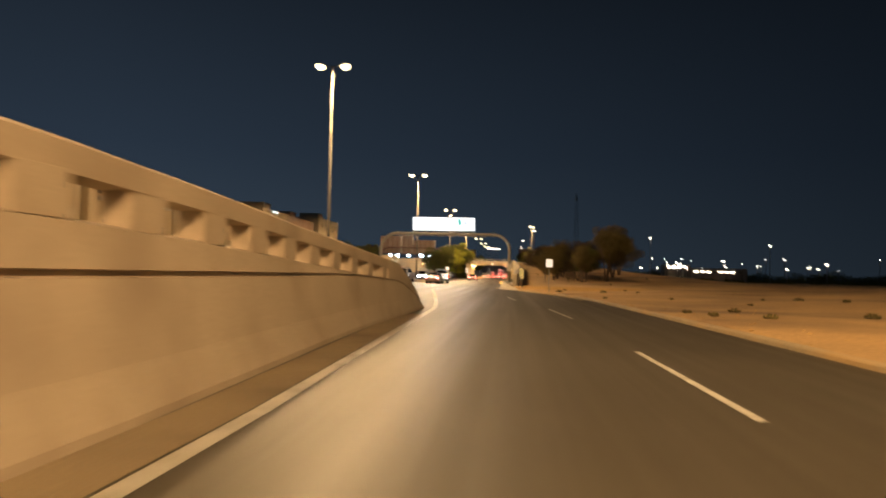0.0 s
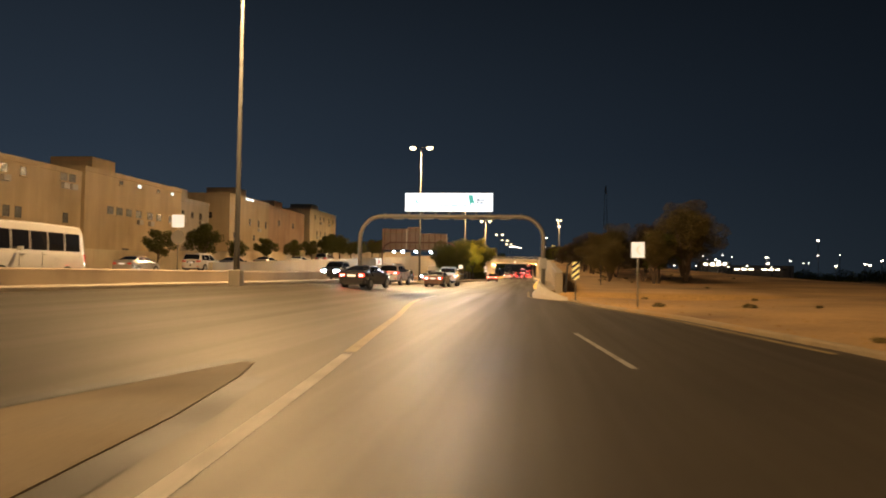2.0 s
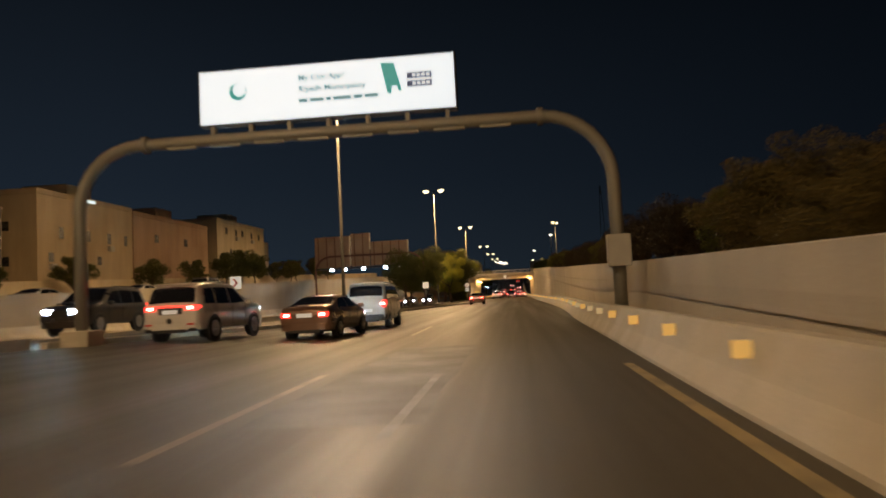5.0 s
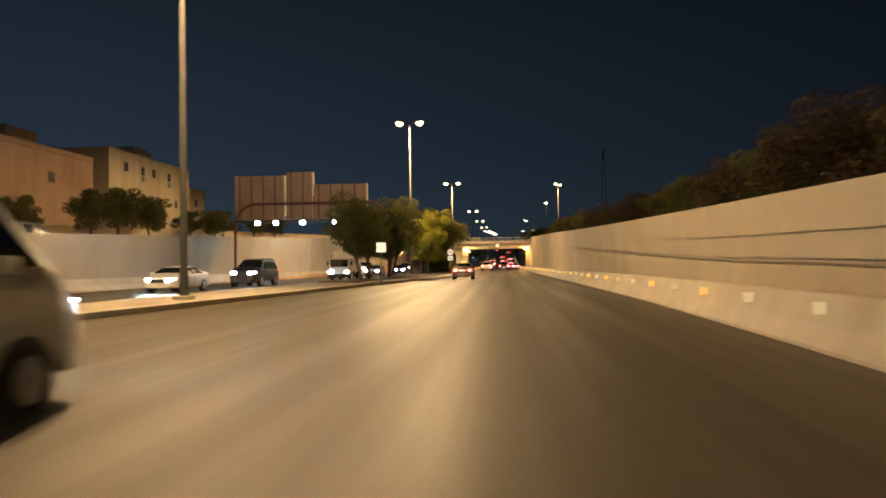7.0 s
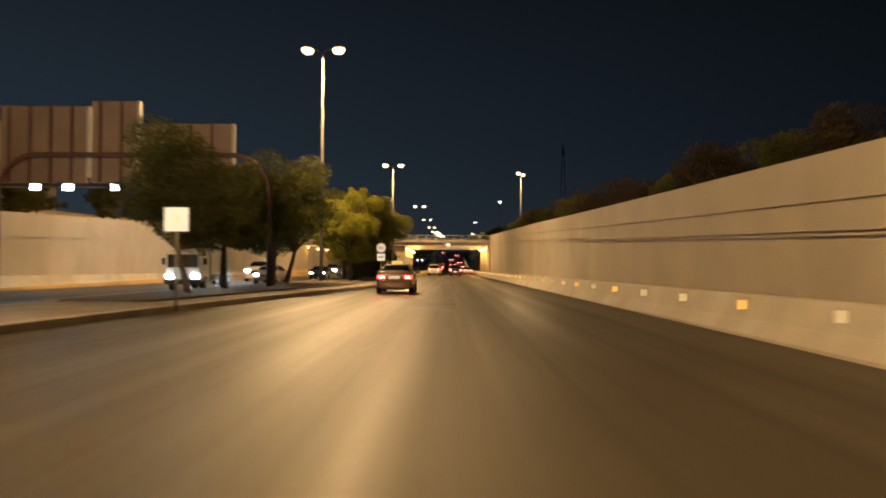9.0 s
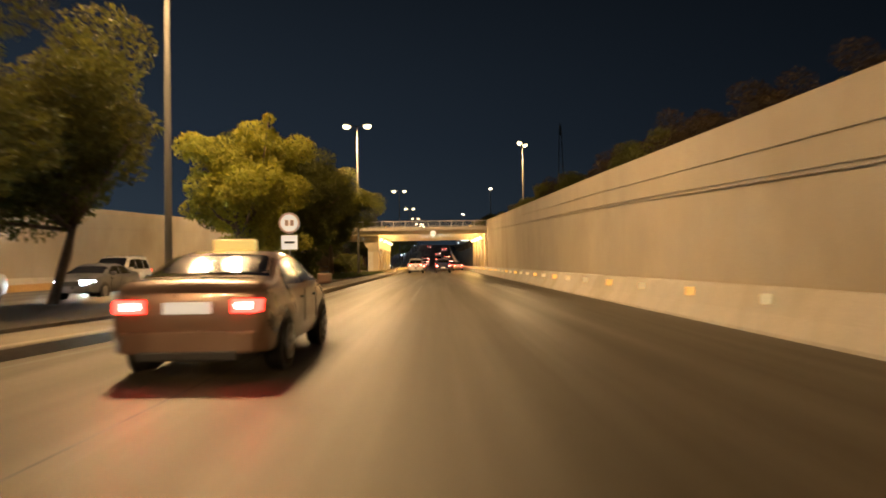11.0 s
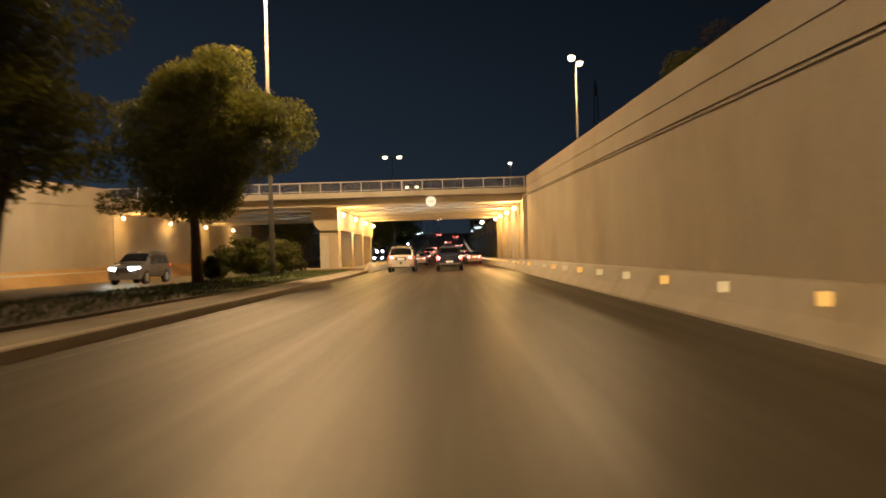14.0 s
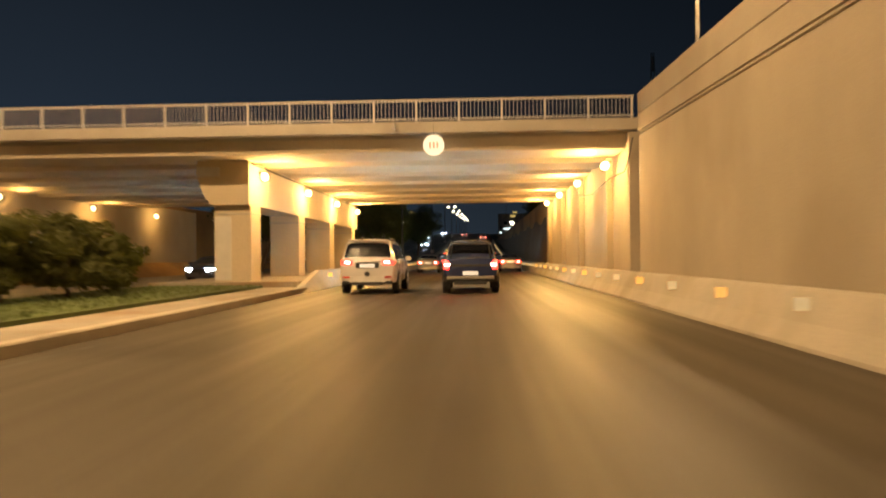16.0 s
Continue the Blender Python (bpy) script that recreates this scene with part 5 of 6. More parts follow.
def rim_me(r, w):
    bm = bmesh.new()
    for k in range(5):
        a = 2 * math.pi * k / 5
        c, s = math.cos(a), math.sin(a)
        t = (-s * 0.05, c * 0.05)
        vs = [bm.verts.new((x, c * q + sg * t[0], s * q + sg * t[1])) for x in (0, w) for q in (0.03, r * 0.95) for sg in (-1, 1)]
        bmesh.ops.convex_hull(bm, input=vs)
    bmesh.ops.create_cone(bm, cap_ends=True, segments=20, radius1=r, radius2=r, depth=0.02, matrix=Matrix.Rotation(radians(90), 4, "Y"))
    return shape("rim", bm, RIM)


KINDS = {}
# top line (along, up) from the tail over the roof to the nose; belt height; half width; corners of the side panes; stretch of the rear and front glass
KINDS["sedan"] = dict(L=4.75, W=0.90, belt=0.97, tumble=0.38, wheel=0.33, axles=(0.95, 3.72), low=0.24,
    top=[(0, 0.93), (0.05, 1.02), (0.2, 1.09), (0.5, 1.115), (0.7, 1.14), (1.35, 1.39), (1.75, 1.45), (2.15, 1.465), (2.6, 1.43), (2.95, 1.35), (3.65, 1.01), (4.25, 0.90), (4.6, 0.78), (4.7, 0.68), (4.75, 0.60)],
    rear=((0.66, 0), (1.36, 0)), front=((3.58, 0), (2.98, 0)), side=[((1.02, 1.02), (1.42, 1.33), (2.05, 1.37), (2.05, 1.01)), ((2.12, 1.01), (2.12, 1.37), (2.66, 1.33), (3.24, 1.03))],
    tail=(0.74, 0.89, 0.48, 0.86), plate=0.80, head=(0.62, 0.77))
KINDS["suv"] = dict(L=5.1, W=0.99, belt=1.14, tumble=0.27, wheel=0.40, axles=(1.0, 4.0), low=0.36,
    top=[(0, 1.08), (0.05, 1.2), (0.27, 1.72), (0.38, 1.84), (0.7, 1.90), (1.9, 1.93), (2.9, 1.87), (3.75, 1.27), (4.7, 1.14), (5.0, 0.98), (5.1, 0.80)],
    rear=((0.075, 0), (0.30, 0)), front=((3.64, 0), (2.98, 0)), side=[((0.48, 1.21), (0.62, 1.70), (1.22, 1.74), (1.22, 1.20)), ((1.30, 1.20), (1.30, 1.74), (2.22, 1.75), (2.22, 1.19)), ((2.30, 1.19), (2.30, 1.75), (2.82, 1.70), (3.40, 1.21))],
    tail=(1.02, 1.17, 0.52, 0.95), plate=0.98, head=(0.84, 1.02))
KINDS["pickup"] = dict(L=5.4, W=0.96, belt=1.14, tumble=0.24, wheel=0.40, axles=(1.15, 4.35), low=0.44,
    top=[(0, 1.18), (0.04, 1.2), (1.55, 1.2), (1.66, 1.24), (1.86, 1.74), (2.05, 1.82), (2.5, 1.86), (3.2, 1.81), (3.98, 1.27), (5.0, 1.15), (5.3, 0.98), (5.4, 0.80)],
    rear=((1.70, 0), (1.86, 0)), front=((3.88, 0), (3.26, 0)), side=[((2.0, 1.22), (2.08, 1.70), (2.66, 1.73), (2.66, 1.21)), ((2.74, 1.21), (2.74, 1.73), (3.12, 1.69), (3.66, 1.23))],
    tail=(0.84, 1.12, 0.74, 0.93), plate=0.70, head=(0.86, 1.04))
KINDS["van"] = dict(L=4.8, W=0.89, belt=1.22, tumble=0.13, wheel=0.32, axles=(0.95, 3.65), low=0.34,
    top=[(0, 1.24), (0.05, 1.34), (0.18, 1.86), (0.32, 1.97), (0.8, 2.02), (2.2, 2.04), (3.4, 1.97), (4.25, 1.24), (4.62, 1.02), (4.75, 0.88), (4.8, 0.76)],
    rear=((0.06, 0), (0.19, 0)), front=((4.18, 0), (3.46, 0)), side=[((0.42, 1.29), (0.50, 1.80), (1.58, 1.83), (1.58, 1.29)), ((1.66, 1.29), (1.66, 1.83), (2.72, 1.83), (2.72, 1.29)), ((2.80, 1.29), (2.80, 1.83), (3.36, 1.78), (3.95, 1.29))],
    tail=(0.92, 1.22, 0.70, 0.87), plate=0.80, head=(0.80, 0.98))
KINDS["bus"] = dict(L=6.9, W=1.02, belt=1.45, tumble=0.10, wheel=0.40, axles=(1.4, 5.4), low=0.38,
    top=[(0, 1.6), (0.05, 1.7), (0.18, 2.48), (0.35, 2.62), (3.2, 2.66), (6.0, 2.6), (6.2, 2.5), (6.62, 1.5), (6.82, 1.2), (6.9, 0.85)],
    rear=((0.06, 0), (0.18, 0)), front=((6.60, 0), (6.24, 0)), side=[((0.5 + 1.1 * i, 1.5), (0.5 + 1.1 * i, 2.28), (1.52 + 1.1 * i, 2.28), (1.52 + 1.1 * i, 1.5)) for i in range(5)],
    tail=(1.0, 1.4, 0.80, 1.0), plate=0.8, head=(0.80, 1.0))
CAR_ME = {}


def plan_block(name, poly, z0, z1, mat, bevel=0.015):
    """A block with the plan poly, between two heights, with softened edges."""
    bm = bmesh.new()
    lo, hi = [bm.verts.new((x, y, z0)) for x, y in poly], [bm.verts.new((x, y, z1)) for x, y in poly]
    n = len(poly)
    for i in range(n):
        bm.faces.new((lo[i], lo[(i + 1) % n], hi[(i + 1) % n], hi[i]))
    bm.faces.new(lo[::-1])
    bm.faces.new(hi)
    if bevel:
        bmesh.ops.bevel(bm, geom=bm.edges[:], offset=bevel, segments=2, affect="EDGES", profile=0.6)
    return shape(name, bm, mat)


def car_section(k, y):
    """Half of the body's cross section at y, as (across, up) from the sill to the middle of the roof."""
    L, W = k["L"], k["W"]
    top = sum(lerp(k["top"], min(max(y + d, 0), L)) for d in (-0.06, -0.03, 0, 0.03, 0.06)) / 5
    er, en = max(0.0, 1 - y / 0.45), max(0.0, 1 - (L - y) / 0.9)
    slim = 1 - 0.09 * er ** 2.2 - 0.18 * en ** 2
    zb = k["low"] + 0.12 * er ** 2 + 0.08 * en ** 2
    belt = min(k["belt"], top - 0.08)
    h, x0 = belt - zb, W * 0.955
    x1 = min(x0 - 0.02, W - (top - k["belt"]) * k["tumble"] - 0.02)
    rc = min(0.15, (top - belt) * 0.6)
    pts = [(W * 0.78, zb), (W * 0.93, zb + 0.035), (W * 0.975, zb + 0.12), (W * 0.99, zb + 0.3 * h), (W, zb + 0.6 * h), (W * 0.99, zb + 0.84 * h), (W * 0.972, zb + 0.95 * h), (x0, belt)]
    for f in (0.33, 0.66, 1.0):
        pts.append((x0 + (x1 - x0) * f + 0.014 * math.sin(math.pi * f), belt + 0.004 + (top - rc - belt - 0.004) * f))
    for a in (30, 60, 90):
        pts.append((x1 - 1.3 * rc + 1.3 * rc * math.cos(radians(a)), top - rc + rc * math.sin(radians(a))))
    pts += [((x1 - 1.3 * rc) * 0.5, top + 0.014), (0.0, top + 0.02)]
    return [(x * slim, z) for x, z in pts]


def car_skin(k, paint):
    """The painted shell, with rounded ends."""
    L = k["L"]
    stations = [(0.0, 0.93, 0.95), (0.012, 0.97, 0.98), (0.045, 1.0, 1.0)] + [(y, 1.0, 1.0) for y in np.linspace(0.09, L - 0.09, 64)] + [(L - 0.045, 1.0, 1.0), (L - 0.012, 0.97, 0.98), (L, 0.93, 0.95)]
    rings = []
    for y, sx, sz in stations:
        sec = car_section(k, y)
        mid = (sec[0][1] + sec[-1][1]) / 2
        half_ring = [(x * sx, mid + (z - mid) * sz) for x, z in sec]
        rings.append([(x, y, z) for x, z in half_ring] + [(-x, y, z) for x, z in half_ring[-2::-1]])
    bm = bmesh.new()
    vs = [[bm.verts.new(p) for p in r] for r in rings]
    n = len(vs[0])
    for a, b in zip(vs, vs[1:]):
        for i in range(n):
            bm.faces.new((a[i], b[i], b[(i + 1) % n], a[(i + 1) % n]))
    bm.faces.new(vs[0])
    bm.faces.new(vs[-1][::-1])
    me = shape("body", bm, PAINT[paint], True)
    me.set_sharp_from_angle(angle=radians(32))
    return me


def glass_patch(name, rows, drop, mat):
    """A curved pane: a grid of points with an edge that turns into the body by drop."""
    verts = [p for r in rows for p in r]
    m, n = len(rows), len(rows[0])
    faces = [(i * n + j, i * n + j + 1, (i + 1) * n + j + 1, (i + 1) * n + j) for i in range(m - 1) for j in range(n - 1)]
    rim = [j for j in range(n)] + [i * n + n - 1 for i in range(1, m)] + [(m - 1) * n + j for j in range(n - 2, -1, -1)] + [i * n for i in range(m - 2, 0, -1)]
    base = len(verts)
    verts += [tuple(Vector(verts[i]) + Vector(drop)) for i in rim]
    for q in range(len(rim)):
        w = (q + 1) % len(rim)
        faces.append((rim[q], rim[w], base + w, base + q))
    bm = bmesh.new()
    vs = [bm.verts.new(v) for v in verts]
    for f in faces:
        bm.faces.new([vs[i] for i in f])
    return shape(name, bm, mat, False)


def car_panes(k):
    out = {"side_window": []}
    for s in (-1, 1):
        for (ya, za), (yb, zb), (yc, zc), (yd, zd) in k["side"]:
            rows = []
            for i in range(6):
                u, row = i / 5, []
                for j in range(4):
                    v = j / 3
                    y = (ya * (1 - v) + yb * v) * (1 - u) + (yd * (1 - v) + yc * v) * u
                    z = (za * (1 - v) + zb * v) * (1 - u) + (zd * (1 - v) + zc * v) * u
                    sec = car_section(k, y)[4:12]
                    row.append((s * (float(np.interp(z, [p[1] for p in sec], [p[0] for p in sec])) + 0.007), y, z))
                rows.append(row)
            out["side_window"].append(glass_patch("side_window", rows, (-s * 0.02, 0, 0), TINT))
    for key in ("rear", "front"):
        (y0, _), (y1, _) = k[key]
        rows = []
        for i in range(8):
            y = y0 + (y1 - y0) * i / 7
            sec = car_section(k, y)[10:][::-1]
            wide = sec[-1][0] * (0.97 if key == "rear" else 0.95) - 0.045
            row = []
            for j in range(11):
                x = wide * (j / 5 - 1)
                row.append((x, y + (-0.010 if key == "rear" else 0.010), float(np.interp(abs(x), [p[0] for p in sec], [p[1] for p in sec])) + 0.008))
            rows.append(row)
        out[key + "_window"] = glass_patch(key + "_window", rows, (0, 0.02 if key == "rear" else -0.02, -0.02), TINT)
    return out


def car_meshes(kind, paint):
    if (kind, paint) in CAR_ME:
        return CAR_ME[kind, paint]
    k = KINDS[kind]
    L, W = k["L"], k["W"]
    out = {"body": car_skin(k, paint), **car_panes(k)}
    z0, z1, x0, x1 = k["tail"]
    tail_plan = [(x0, -0.022), (x1 - 0.12, -0.022), (x1 - 0.04, 0.03), (x1, 0.24), (x1 - 0.07, 0.24), (x0, 0.06)]
    head_plan = [(0.38, L + 0.012), (0.58, L - 0.0), (0.72 * W / 0.9, L - 0.10), (0.83 * W / 0.9, L - 0.36), (0.70 * W / 0.9, L - 0.36), (0.38, L - 0.12)]
    flip = lambda plan, s: [(s * x, y) for x, y in (plan if s > 0 else plan[::-1])]
    for key, mat in (("tail", TAIL), ("tail_bright", BRAKE), ("tail_off", SIGNRED)):
        out[key] = [plan_block("tail_lamp", flip(tail_plan, s), z0, z1, mat, 0.018) for s in (-1, 1)]
    zc, xc = (z0 + z1) / 2, (x0 + x1) / 2 - 0.05
    out["tail_core"] = [shape("tail_core", box(s * xc - 0.09, s * xc + 0.09, -0.034, -0.012, zc - 0.03, zc + 0.04, 0.01), TAILCORE) for s in (-1, 1)]
    h0, h1 = k["head"]
    for key, mat in (("head", HEAD), ("head_bright", BEAM), ("head_off", HEADOFF)):
        out[key] = [plan_block("headlamp", flip(head_plan, s), h0, h1, mat, 0.02) for s in (-1, 1)]
    out["plate"] = box_me("plate", -0.26, 0.26, -0.045, 0.02, k["plate"] - 0.065, k["plate"] + 0.065, PLATE, 0.006)
    b0, b1 = (0.40, 0.62) if kind != "sedan" else (0.30, 0.54)
    rear_plan = [(-W * 0.985, 0.34), (-W * 0.95, 0.12), (-W * 0.80, -0.03), (-W * 0.5, -0.065), (W * 0.5, -0.065), (W * 0.80, -0.03), (W * 0.95, 0.12), (W * 0.985, 0.34)]
    nose_plan = [(W * 0.97, L - 0.5), (W * 0.88, L - 0.16), (W * 0.6, L + 0.03), (0.2, L + 0.055), (-0.2, L + 0.055), (-W * 0.6, L + 0.03), (-W * 0.88, L - 0.16), (-W * 0.97, L - 0.5)]
    out["bumper"] = plan_block("rear_bumper", rear_plan, b0, b1, TRIM if kind in ("pickup", "van") else PAINT[paint], 0.03)
    out["bumper_trim"] = box_me("bumper_trim", -0.55, 0.55, -0.075, 0.1, b0 - 0.08, b0 + 0.03, TRIM, 0.02)
    out["front_bumper"] = plan_block("front_bumper", nose_plan, 0.3, 0.56, PAINT[paint], 0.03)
    out["grille"] = box_me("grille", -0.42, 0.42, L - 0.12, L + 0.03, h0 - 0.14, h1 - 0.02, TRIM, 0.02)
    out["tyre"] = tyre_me(k["wheel"], 0.24)
    out["rim"] = rim_me(k["wheel"] * 0.66, 0.03)
    out["arch"] = disc("wheel_arch", k["wheel"] + 0.06, 0.05, TRIM, 28, "x")
    out["mirror"] = box_me("mirror", -0.11, 0.11, -0.06, 0.06, -0.08, 0.08, PAINT[paint], 0.03)
    out["roof_rail"] = tube("roof_rail", [(0, 0.75, 0), (0, 0.9, 0.05), (0, 2.4, 0.06), (0, 2.6, 0)], 0.02, TRIM, 8)
    out["handle"] = box_me("door_handle", -0.015, 0.015, -0.1, 0.1, -0.015, 0.015, TRIM if paint != "white" else PAINT["silver"], 0.006)
    out["seam"] = box_me("door_seam", -0.004, 0.004, -0.006, 0.006, 0.48, k["belt"] - 0.03, TRIM)
    CAR_ME[kind, paint] = out
    return out


def vehicle(kind, paint, x, y, z=0.0, turn=0.0, label="", lights="tail", name="car", extra=None):
    """The origin is the middle of the tail, on the road; turn 0 drives towards +y."""
    k, m = KINDS[kind], car_meshes(kind, paint)
    v = thing(name, label, name.replace("_", " "), (x, y, z), turn, "vehicles on the road")
    body = part("body", m["body"], v)
    part("rear_window", m["rear_window"], body, "dark tinted glass")
    part("windscreen", m["front_window"], body, "dark glass")
    for w in m["side_window"]:
        part("side_window", w, body)
    for i in (0, 1):
        on = lights != "off"
        lamp = part("tail_lamp", m["tail_off" if not on else "tail_bright" if lights == "brake" else "tail"][i], v, "red tail lamp")
        if on:
            part("lamp_core", m["tail_core"][i], lamp)
        part("headlamp", m["head_off" if not on else "head_bright" if lights == "beam" else "head"][i], v, "bright white headlamp" if on else "unlit headlamp")
        part("mirror", m["mirror"], v, at=((-1, 1)[i] * (k["W"] + 0.12), k["L"] * 0.66 if kind != "sedan" else 3.2, k["belt"] + 0.08))
        for q in (0.42, 0.62):
            part("door_handle", m["handle"], body, at=((-1, 1)[i] * (k["W"] + 0.005), k["L"] * q, k["belt"] - 0.14))
            part("door_seam", m["seam"], body, at=((-1, 1)[i] * (k["W"] + 0.002), k["L"] * q + 0.16, 0))
    part("number_plate", m["plate"], v, "pale number plate")
    part("rear_bumper", m["bumper"], v)
    part("bumper_trim", m["bumper_trim"], v)
    part("front_bumper", m["front_bumper"], v)
    part("grille", m["grille"], v)
    for ay in k["axles"]:
        for s in (-1, 1):
            part("wheel_arch", m["arch"], body, at=(s * (k["W"] - 0.015), ay, k["wheel"]))
            wheel = part("tyre", m["tyre"], v, "black tyre", at=(s * (k["W"] - 0.10), ay, k["wheel"]))
            part("rim", m["rim"], wheel, "alloy rim", at=(s * 0.122, 0, 0))
    if kind in ("suv",):
        for s in (-1, 1):
            part("roof_rail", m["roof_rail"], v, at=(s * 0.66, 0, 1.875))
        part("plate_recess", box_me("plate_recess", -0.40, 0.40, -0.024, 0.05, 0.90, 1.09, TRIM, 0.01), v)
        part("chrome_bar", box_me("chrome_bar", -0.42, 0.42, -0.035, 0.06, 1.10, 1.135, PAINT["silver"], 0.006), v)
        part("lower_trim", box_me("lower_trim", -0.86, 0.86, -0.05, 0.25, 0.36, 0.47, TRIM, 0.03), v)
        for s in (-1, 1):
            part("fog_reflector", box_me("fog_reflector", s * 0.72 - 0.12, s * 0.72 + 0.12, -0.085, -0.06, 0.56, 0.62, SIGNRED, 0.006), v)
        part("spare_recess", disc("tow_cover", 0.09, 0.03, TRIM, 16, "y"), v, at=(0.0, -0.085, 0.70))
        part("spoiler", box_me("spoiler", -0.68, 0.68, 0.20, 0.6, 1.83, 1.89, PAINT[paint], 0.025), v)
    if kind == "pickup":
        part("roll_bar", tube("roll_bar", [(-0.72, 1.35, 1.17), (-0.64, 1.42, 1.72), (0.64, 1.42, 1.72), (0.72, 1.35, 1.17)], 0.035, TRIM, 8), v)
        part("tailgate_band", box_me("tailgate_band", -0.66, 0.66, -0.016, 0.02, 0.92, 1.0, TRIM, 0.005), v)
        part("step_bar", box_me("step_bar", -0.8, 0.8, -0.16, 0.1, 0.50, 0.60, STEEL, 0.03), v, "chrome step bumper")
    if extra == "lamp_band":
        part("lamp_band", box_me("lamp_band", -0.52, 0.52, -0.04, 0.04, 1.13, 1.17, TAIL, 0.01), v, "thin red lamp band")
    if extra == "roof_sign":
        part("roof_sign", box_me("roof_sign", -0.28, 0.28, 1.85, 2.05, 1.46, 1.62, SIGNYELLOW, 0.03), v, "small lit roof sign")
    return v


vehicle("pickup", "blue", 2.0, 248.6, 0, 0, "dark blue pickup truck with its brake lamps lit", "brake", name="pickup_truck")
vehicle("suv", "white", -1.55, 249.0, 0, 0, "large white sport utility car driving ahead")
vehicle("sedan", "bronze", -1.75, 163.0, 0, 0, "bronze taxi sedan with a small roof sign", "brake", extra="roof_sign")
vehicle("van", "white", -3.2, 102.5, 0, 1, "white minivan with dark rear glass", name="van")
vehicle("sedan", "black", -5.9, 73.0, road_z(-5.9, 75), -10, "dark sedan with red tail lamps", "brake")
vehicle("suv", "white", -7.7, 93.9, road_z(-7.7, 95), -4, "white sport utility car with a red lamp band", "tail", extra="lamp_band")
vehicle("sedan", "bronze", -3.75, 95.2, road_z(-3.75, 97), -4, "bronze sedan with lit tail lamps")
vehicle("sedan", "silver", 5.0, 283.0, 0, 0, "silver sedan beside the barrier under the bridge", "brake")
vehicle("sedan", "silver", -1.6, 282.0, 0, 0, "silver sedan braking beyond the bridge")
vehicle("suv", "grey", 1.9, 300.0, climb(302), 0, "grey car in the queue beyond the bridge")
vehicle("sedan", "grey", -1.7, 312.0, climb(314), 0, "grey sedan in the queue beyond the bridge")
for x, y, kind, paint in ((-1.5, 330, "suv", "white"), (2.0, 326, "sedan", "silver"), (4.6, 338, "sedan", "white"), (2.1, 350, "suv", "grey"), (-1.6, 362, "sedan", "bronze"), (4.5, 372, "sedan", "grey"), (1.9, 392, "sedan", "silver"), (4.4, 430, "suv", "white"), (-1.5, 470, "sedan", "grey")):
    vehicle(kind, paint, x, y, climb(y + 2), 0, "%s car in the queue beyond the bridge" % paint)
vehicle("sedan", "bronze", 4.4, 306.0, climb(308), 0, "bronze sedan in the queue beyond the bridge")
# oncoming traffic
for kind, paint, x, y, z, lab in (
        ("suv", "black", -14.4, 103.5, 0.45, "dark car with bright headlamps coming the other way"),
        ("sedan", "silver", -17.5, 119, 0.1, "silver car coming the other way"),
        ("sedan", "white", -16.2, 141.5, 0, "white sedan coming the other way"),
        ("suv", "black", -15.6, 152.5, 0, "black car with bright headlamps coming the other way"),
        ("sedan", "silver", -16.8, 184.0, 0, "silver sedan with bright headlamps"),
        ("sedan", "grey", -13.4, 188.5, 0, "grey sedan with bright headlamps"),
        ("suv", "white", -16.6, 198.0, 0, "white car with bright headlamps"),
        ("sedan", "black", -13.6, 212.0, 0, "dark sedan with bright headlamps"),
        ("suv", "grey", -17.0, 243.0, 0, "grey car passing under the bridge"),
        ("sedan", "grey", -13.0, 268.0, 0, "grey sedan under the bridge")):
    vehicle(kind, paint, x, y, z, 180, lab, "beam" if y < 215 else "head")
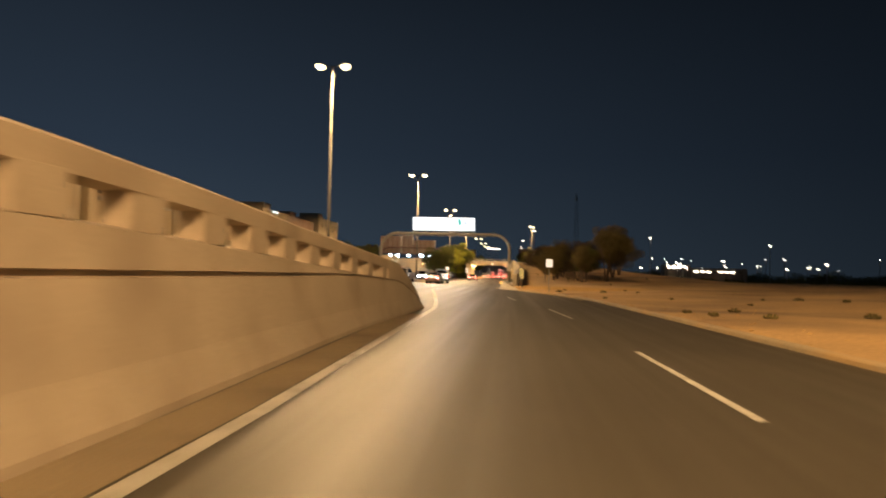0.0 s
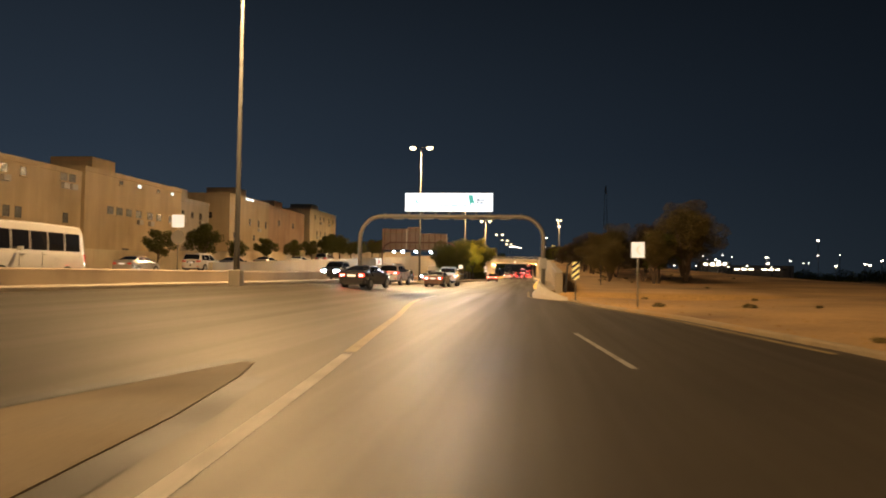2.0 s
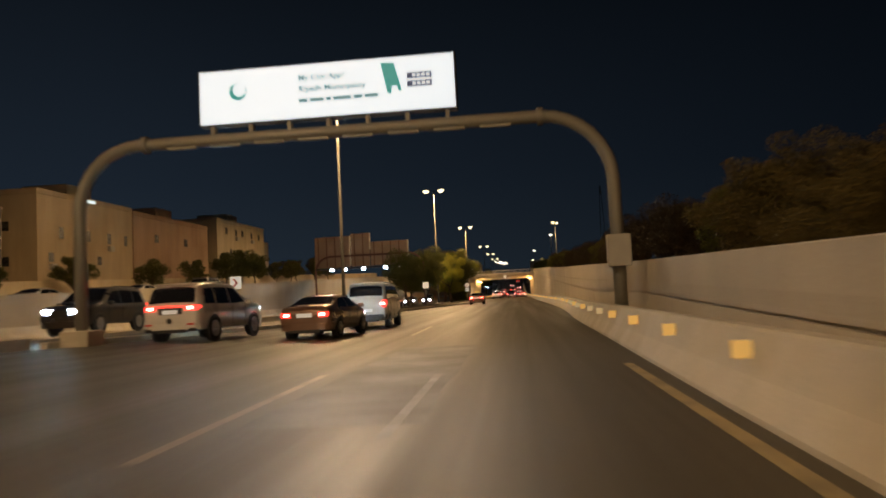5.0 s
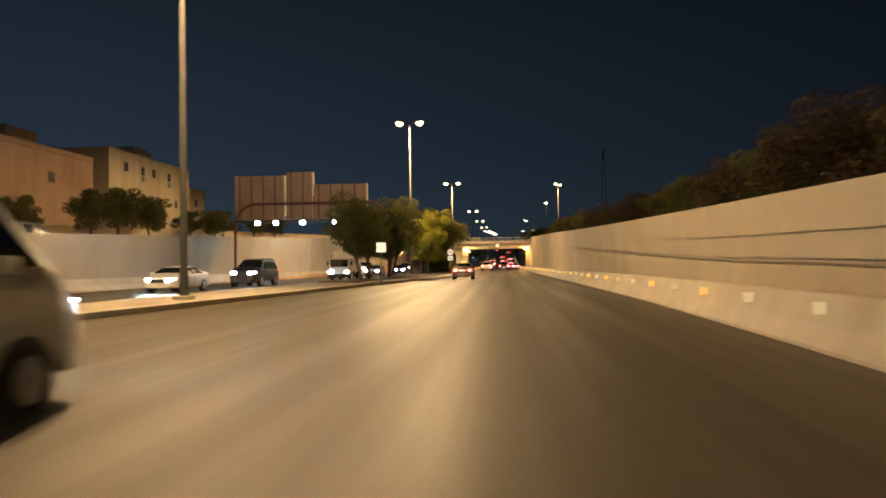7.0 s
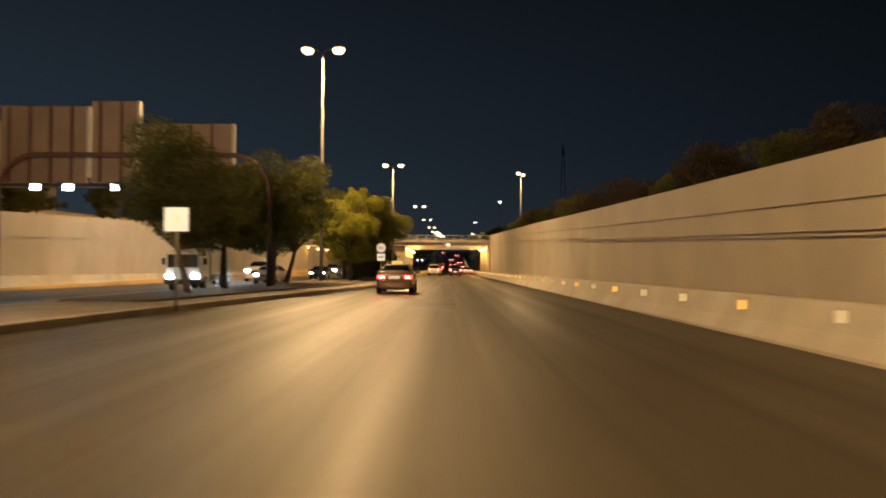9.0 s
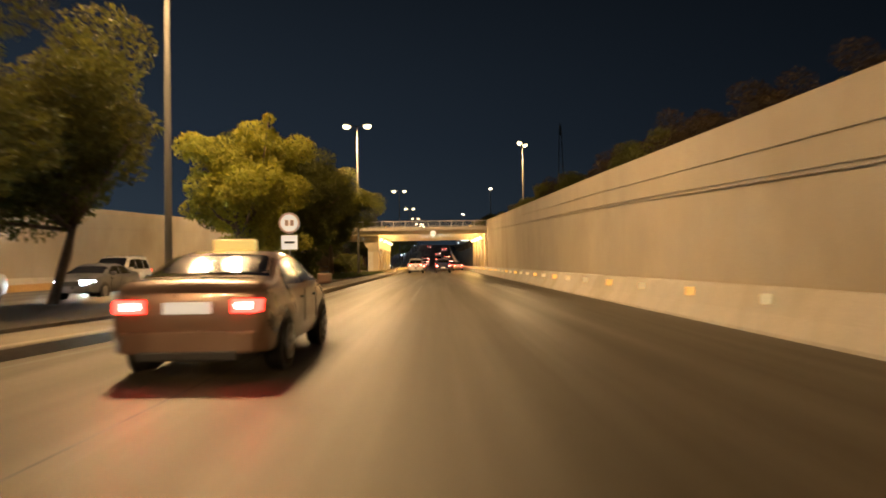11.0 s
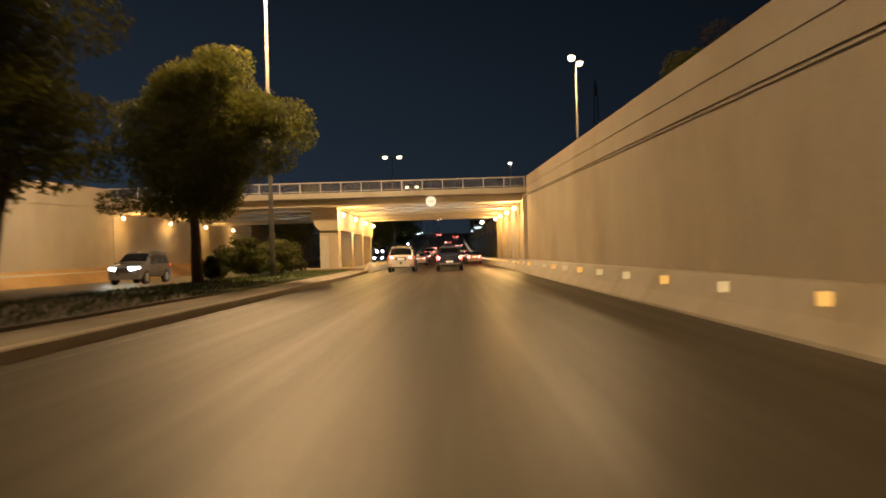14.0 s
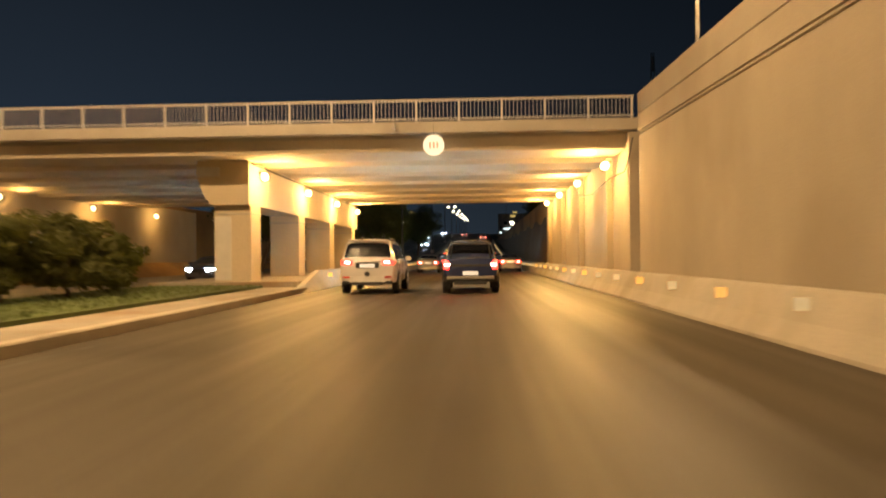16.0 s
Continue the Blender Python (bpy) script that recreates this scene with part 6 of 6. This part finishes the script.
for i, y in enumerate((318, 352, 395, 447, 500, 558)):
    vehicle(("sedan", "suv")[i % 2], ("grey", "white", "silver")[i % 3], -9.5 - 2.8 * (i % 2), y, climb(y - 2), 180, "%s car coming down beyond the bridge" % ("grey", "white", "silver")[i % 3], "head")
vehicle("bus", "white", -16.0, 60.0, road_z(-16, 57), 180, "white minibus on the far carriageway", "off", "minibus")
# parked along the houses
for i, (y, paint, kind) in enumerate(((84, "silver", "sedan"), (96, "white", "suv"), (104, "grey", "sedan"), (114, "silver", "sedan"), (127, "white", "sedan"), (140, "grey", "suv"))):
    vehicle(kind, paint, -27.5, y, ground_z(-27.5, y + 2) + 0.02, 0, "parked %s car below the houses" % paint, "off")

# small delivery truck among the oncoming cars
truck = thing("box_truck", "small white box truck with bright headlamps", "truck", (-13.4, 172.0, 0), 180, "vehicles on the road")
part("cargo_box", box_me("cargo_box", -1.0, 1.0, 0.0, 3.6, 0.85, 2.75, PAINT["white"], 0.03), truck)
cab = part("cab", shape("cab", box(-0.95, 0.95, 3.68, 5.3, 0.45, 2.1, 0.12), PAINT["white"]), truck)
part("windscreen", box_me("windscreen", -0.82, 0.82, 5.27, 5.315, 1.25, 1.95, TINT, 0.01), cab)
part("chassis", box_me("chassis", -0.45, 0.45, 0.1, 5.0, 0.5, 0.85, TRIM), truck)
part("front_bumper", box_me("front_bumper", -0.95, 0.95, 5.2, 5.4, 0.35, 0.62, TRIM, 0.03), truck)
for sx in (-1, 1):
    part("headlamp", box_me("headlamp", sx * 0.7 - 0.16, sx * 0.7 + 0.16, 5.28, 5.33, 0.68, 0.86, BEAM, 0.01), truck)
    part("mirror", box_me("mirror", sx * 1.12 - 0.09, sx * 1.12 + 0.09, 5.0, 5.06, 1.4, 1.75, TRIM, 0.01), cab)
    for ay in (0.9, 4.4):
        w = part("tyre", tyre_me(0.4, 0.25), truck, "black tyre", (sx * 0.85, ay, 0.4))
        part("rim", rim_me(0.26, 0.03), w, at=(sx * 0.13, 0, 0))
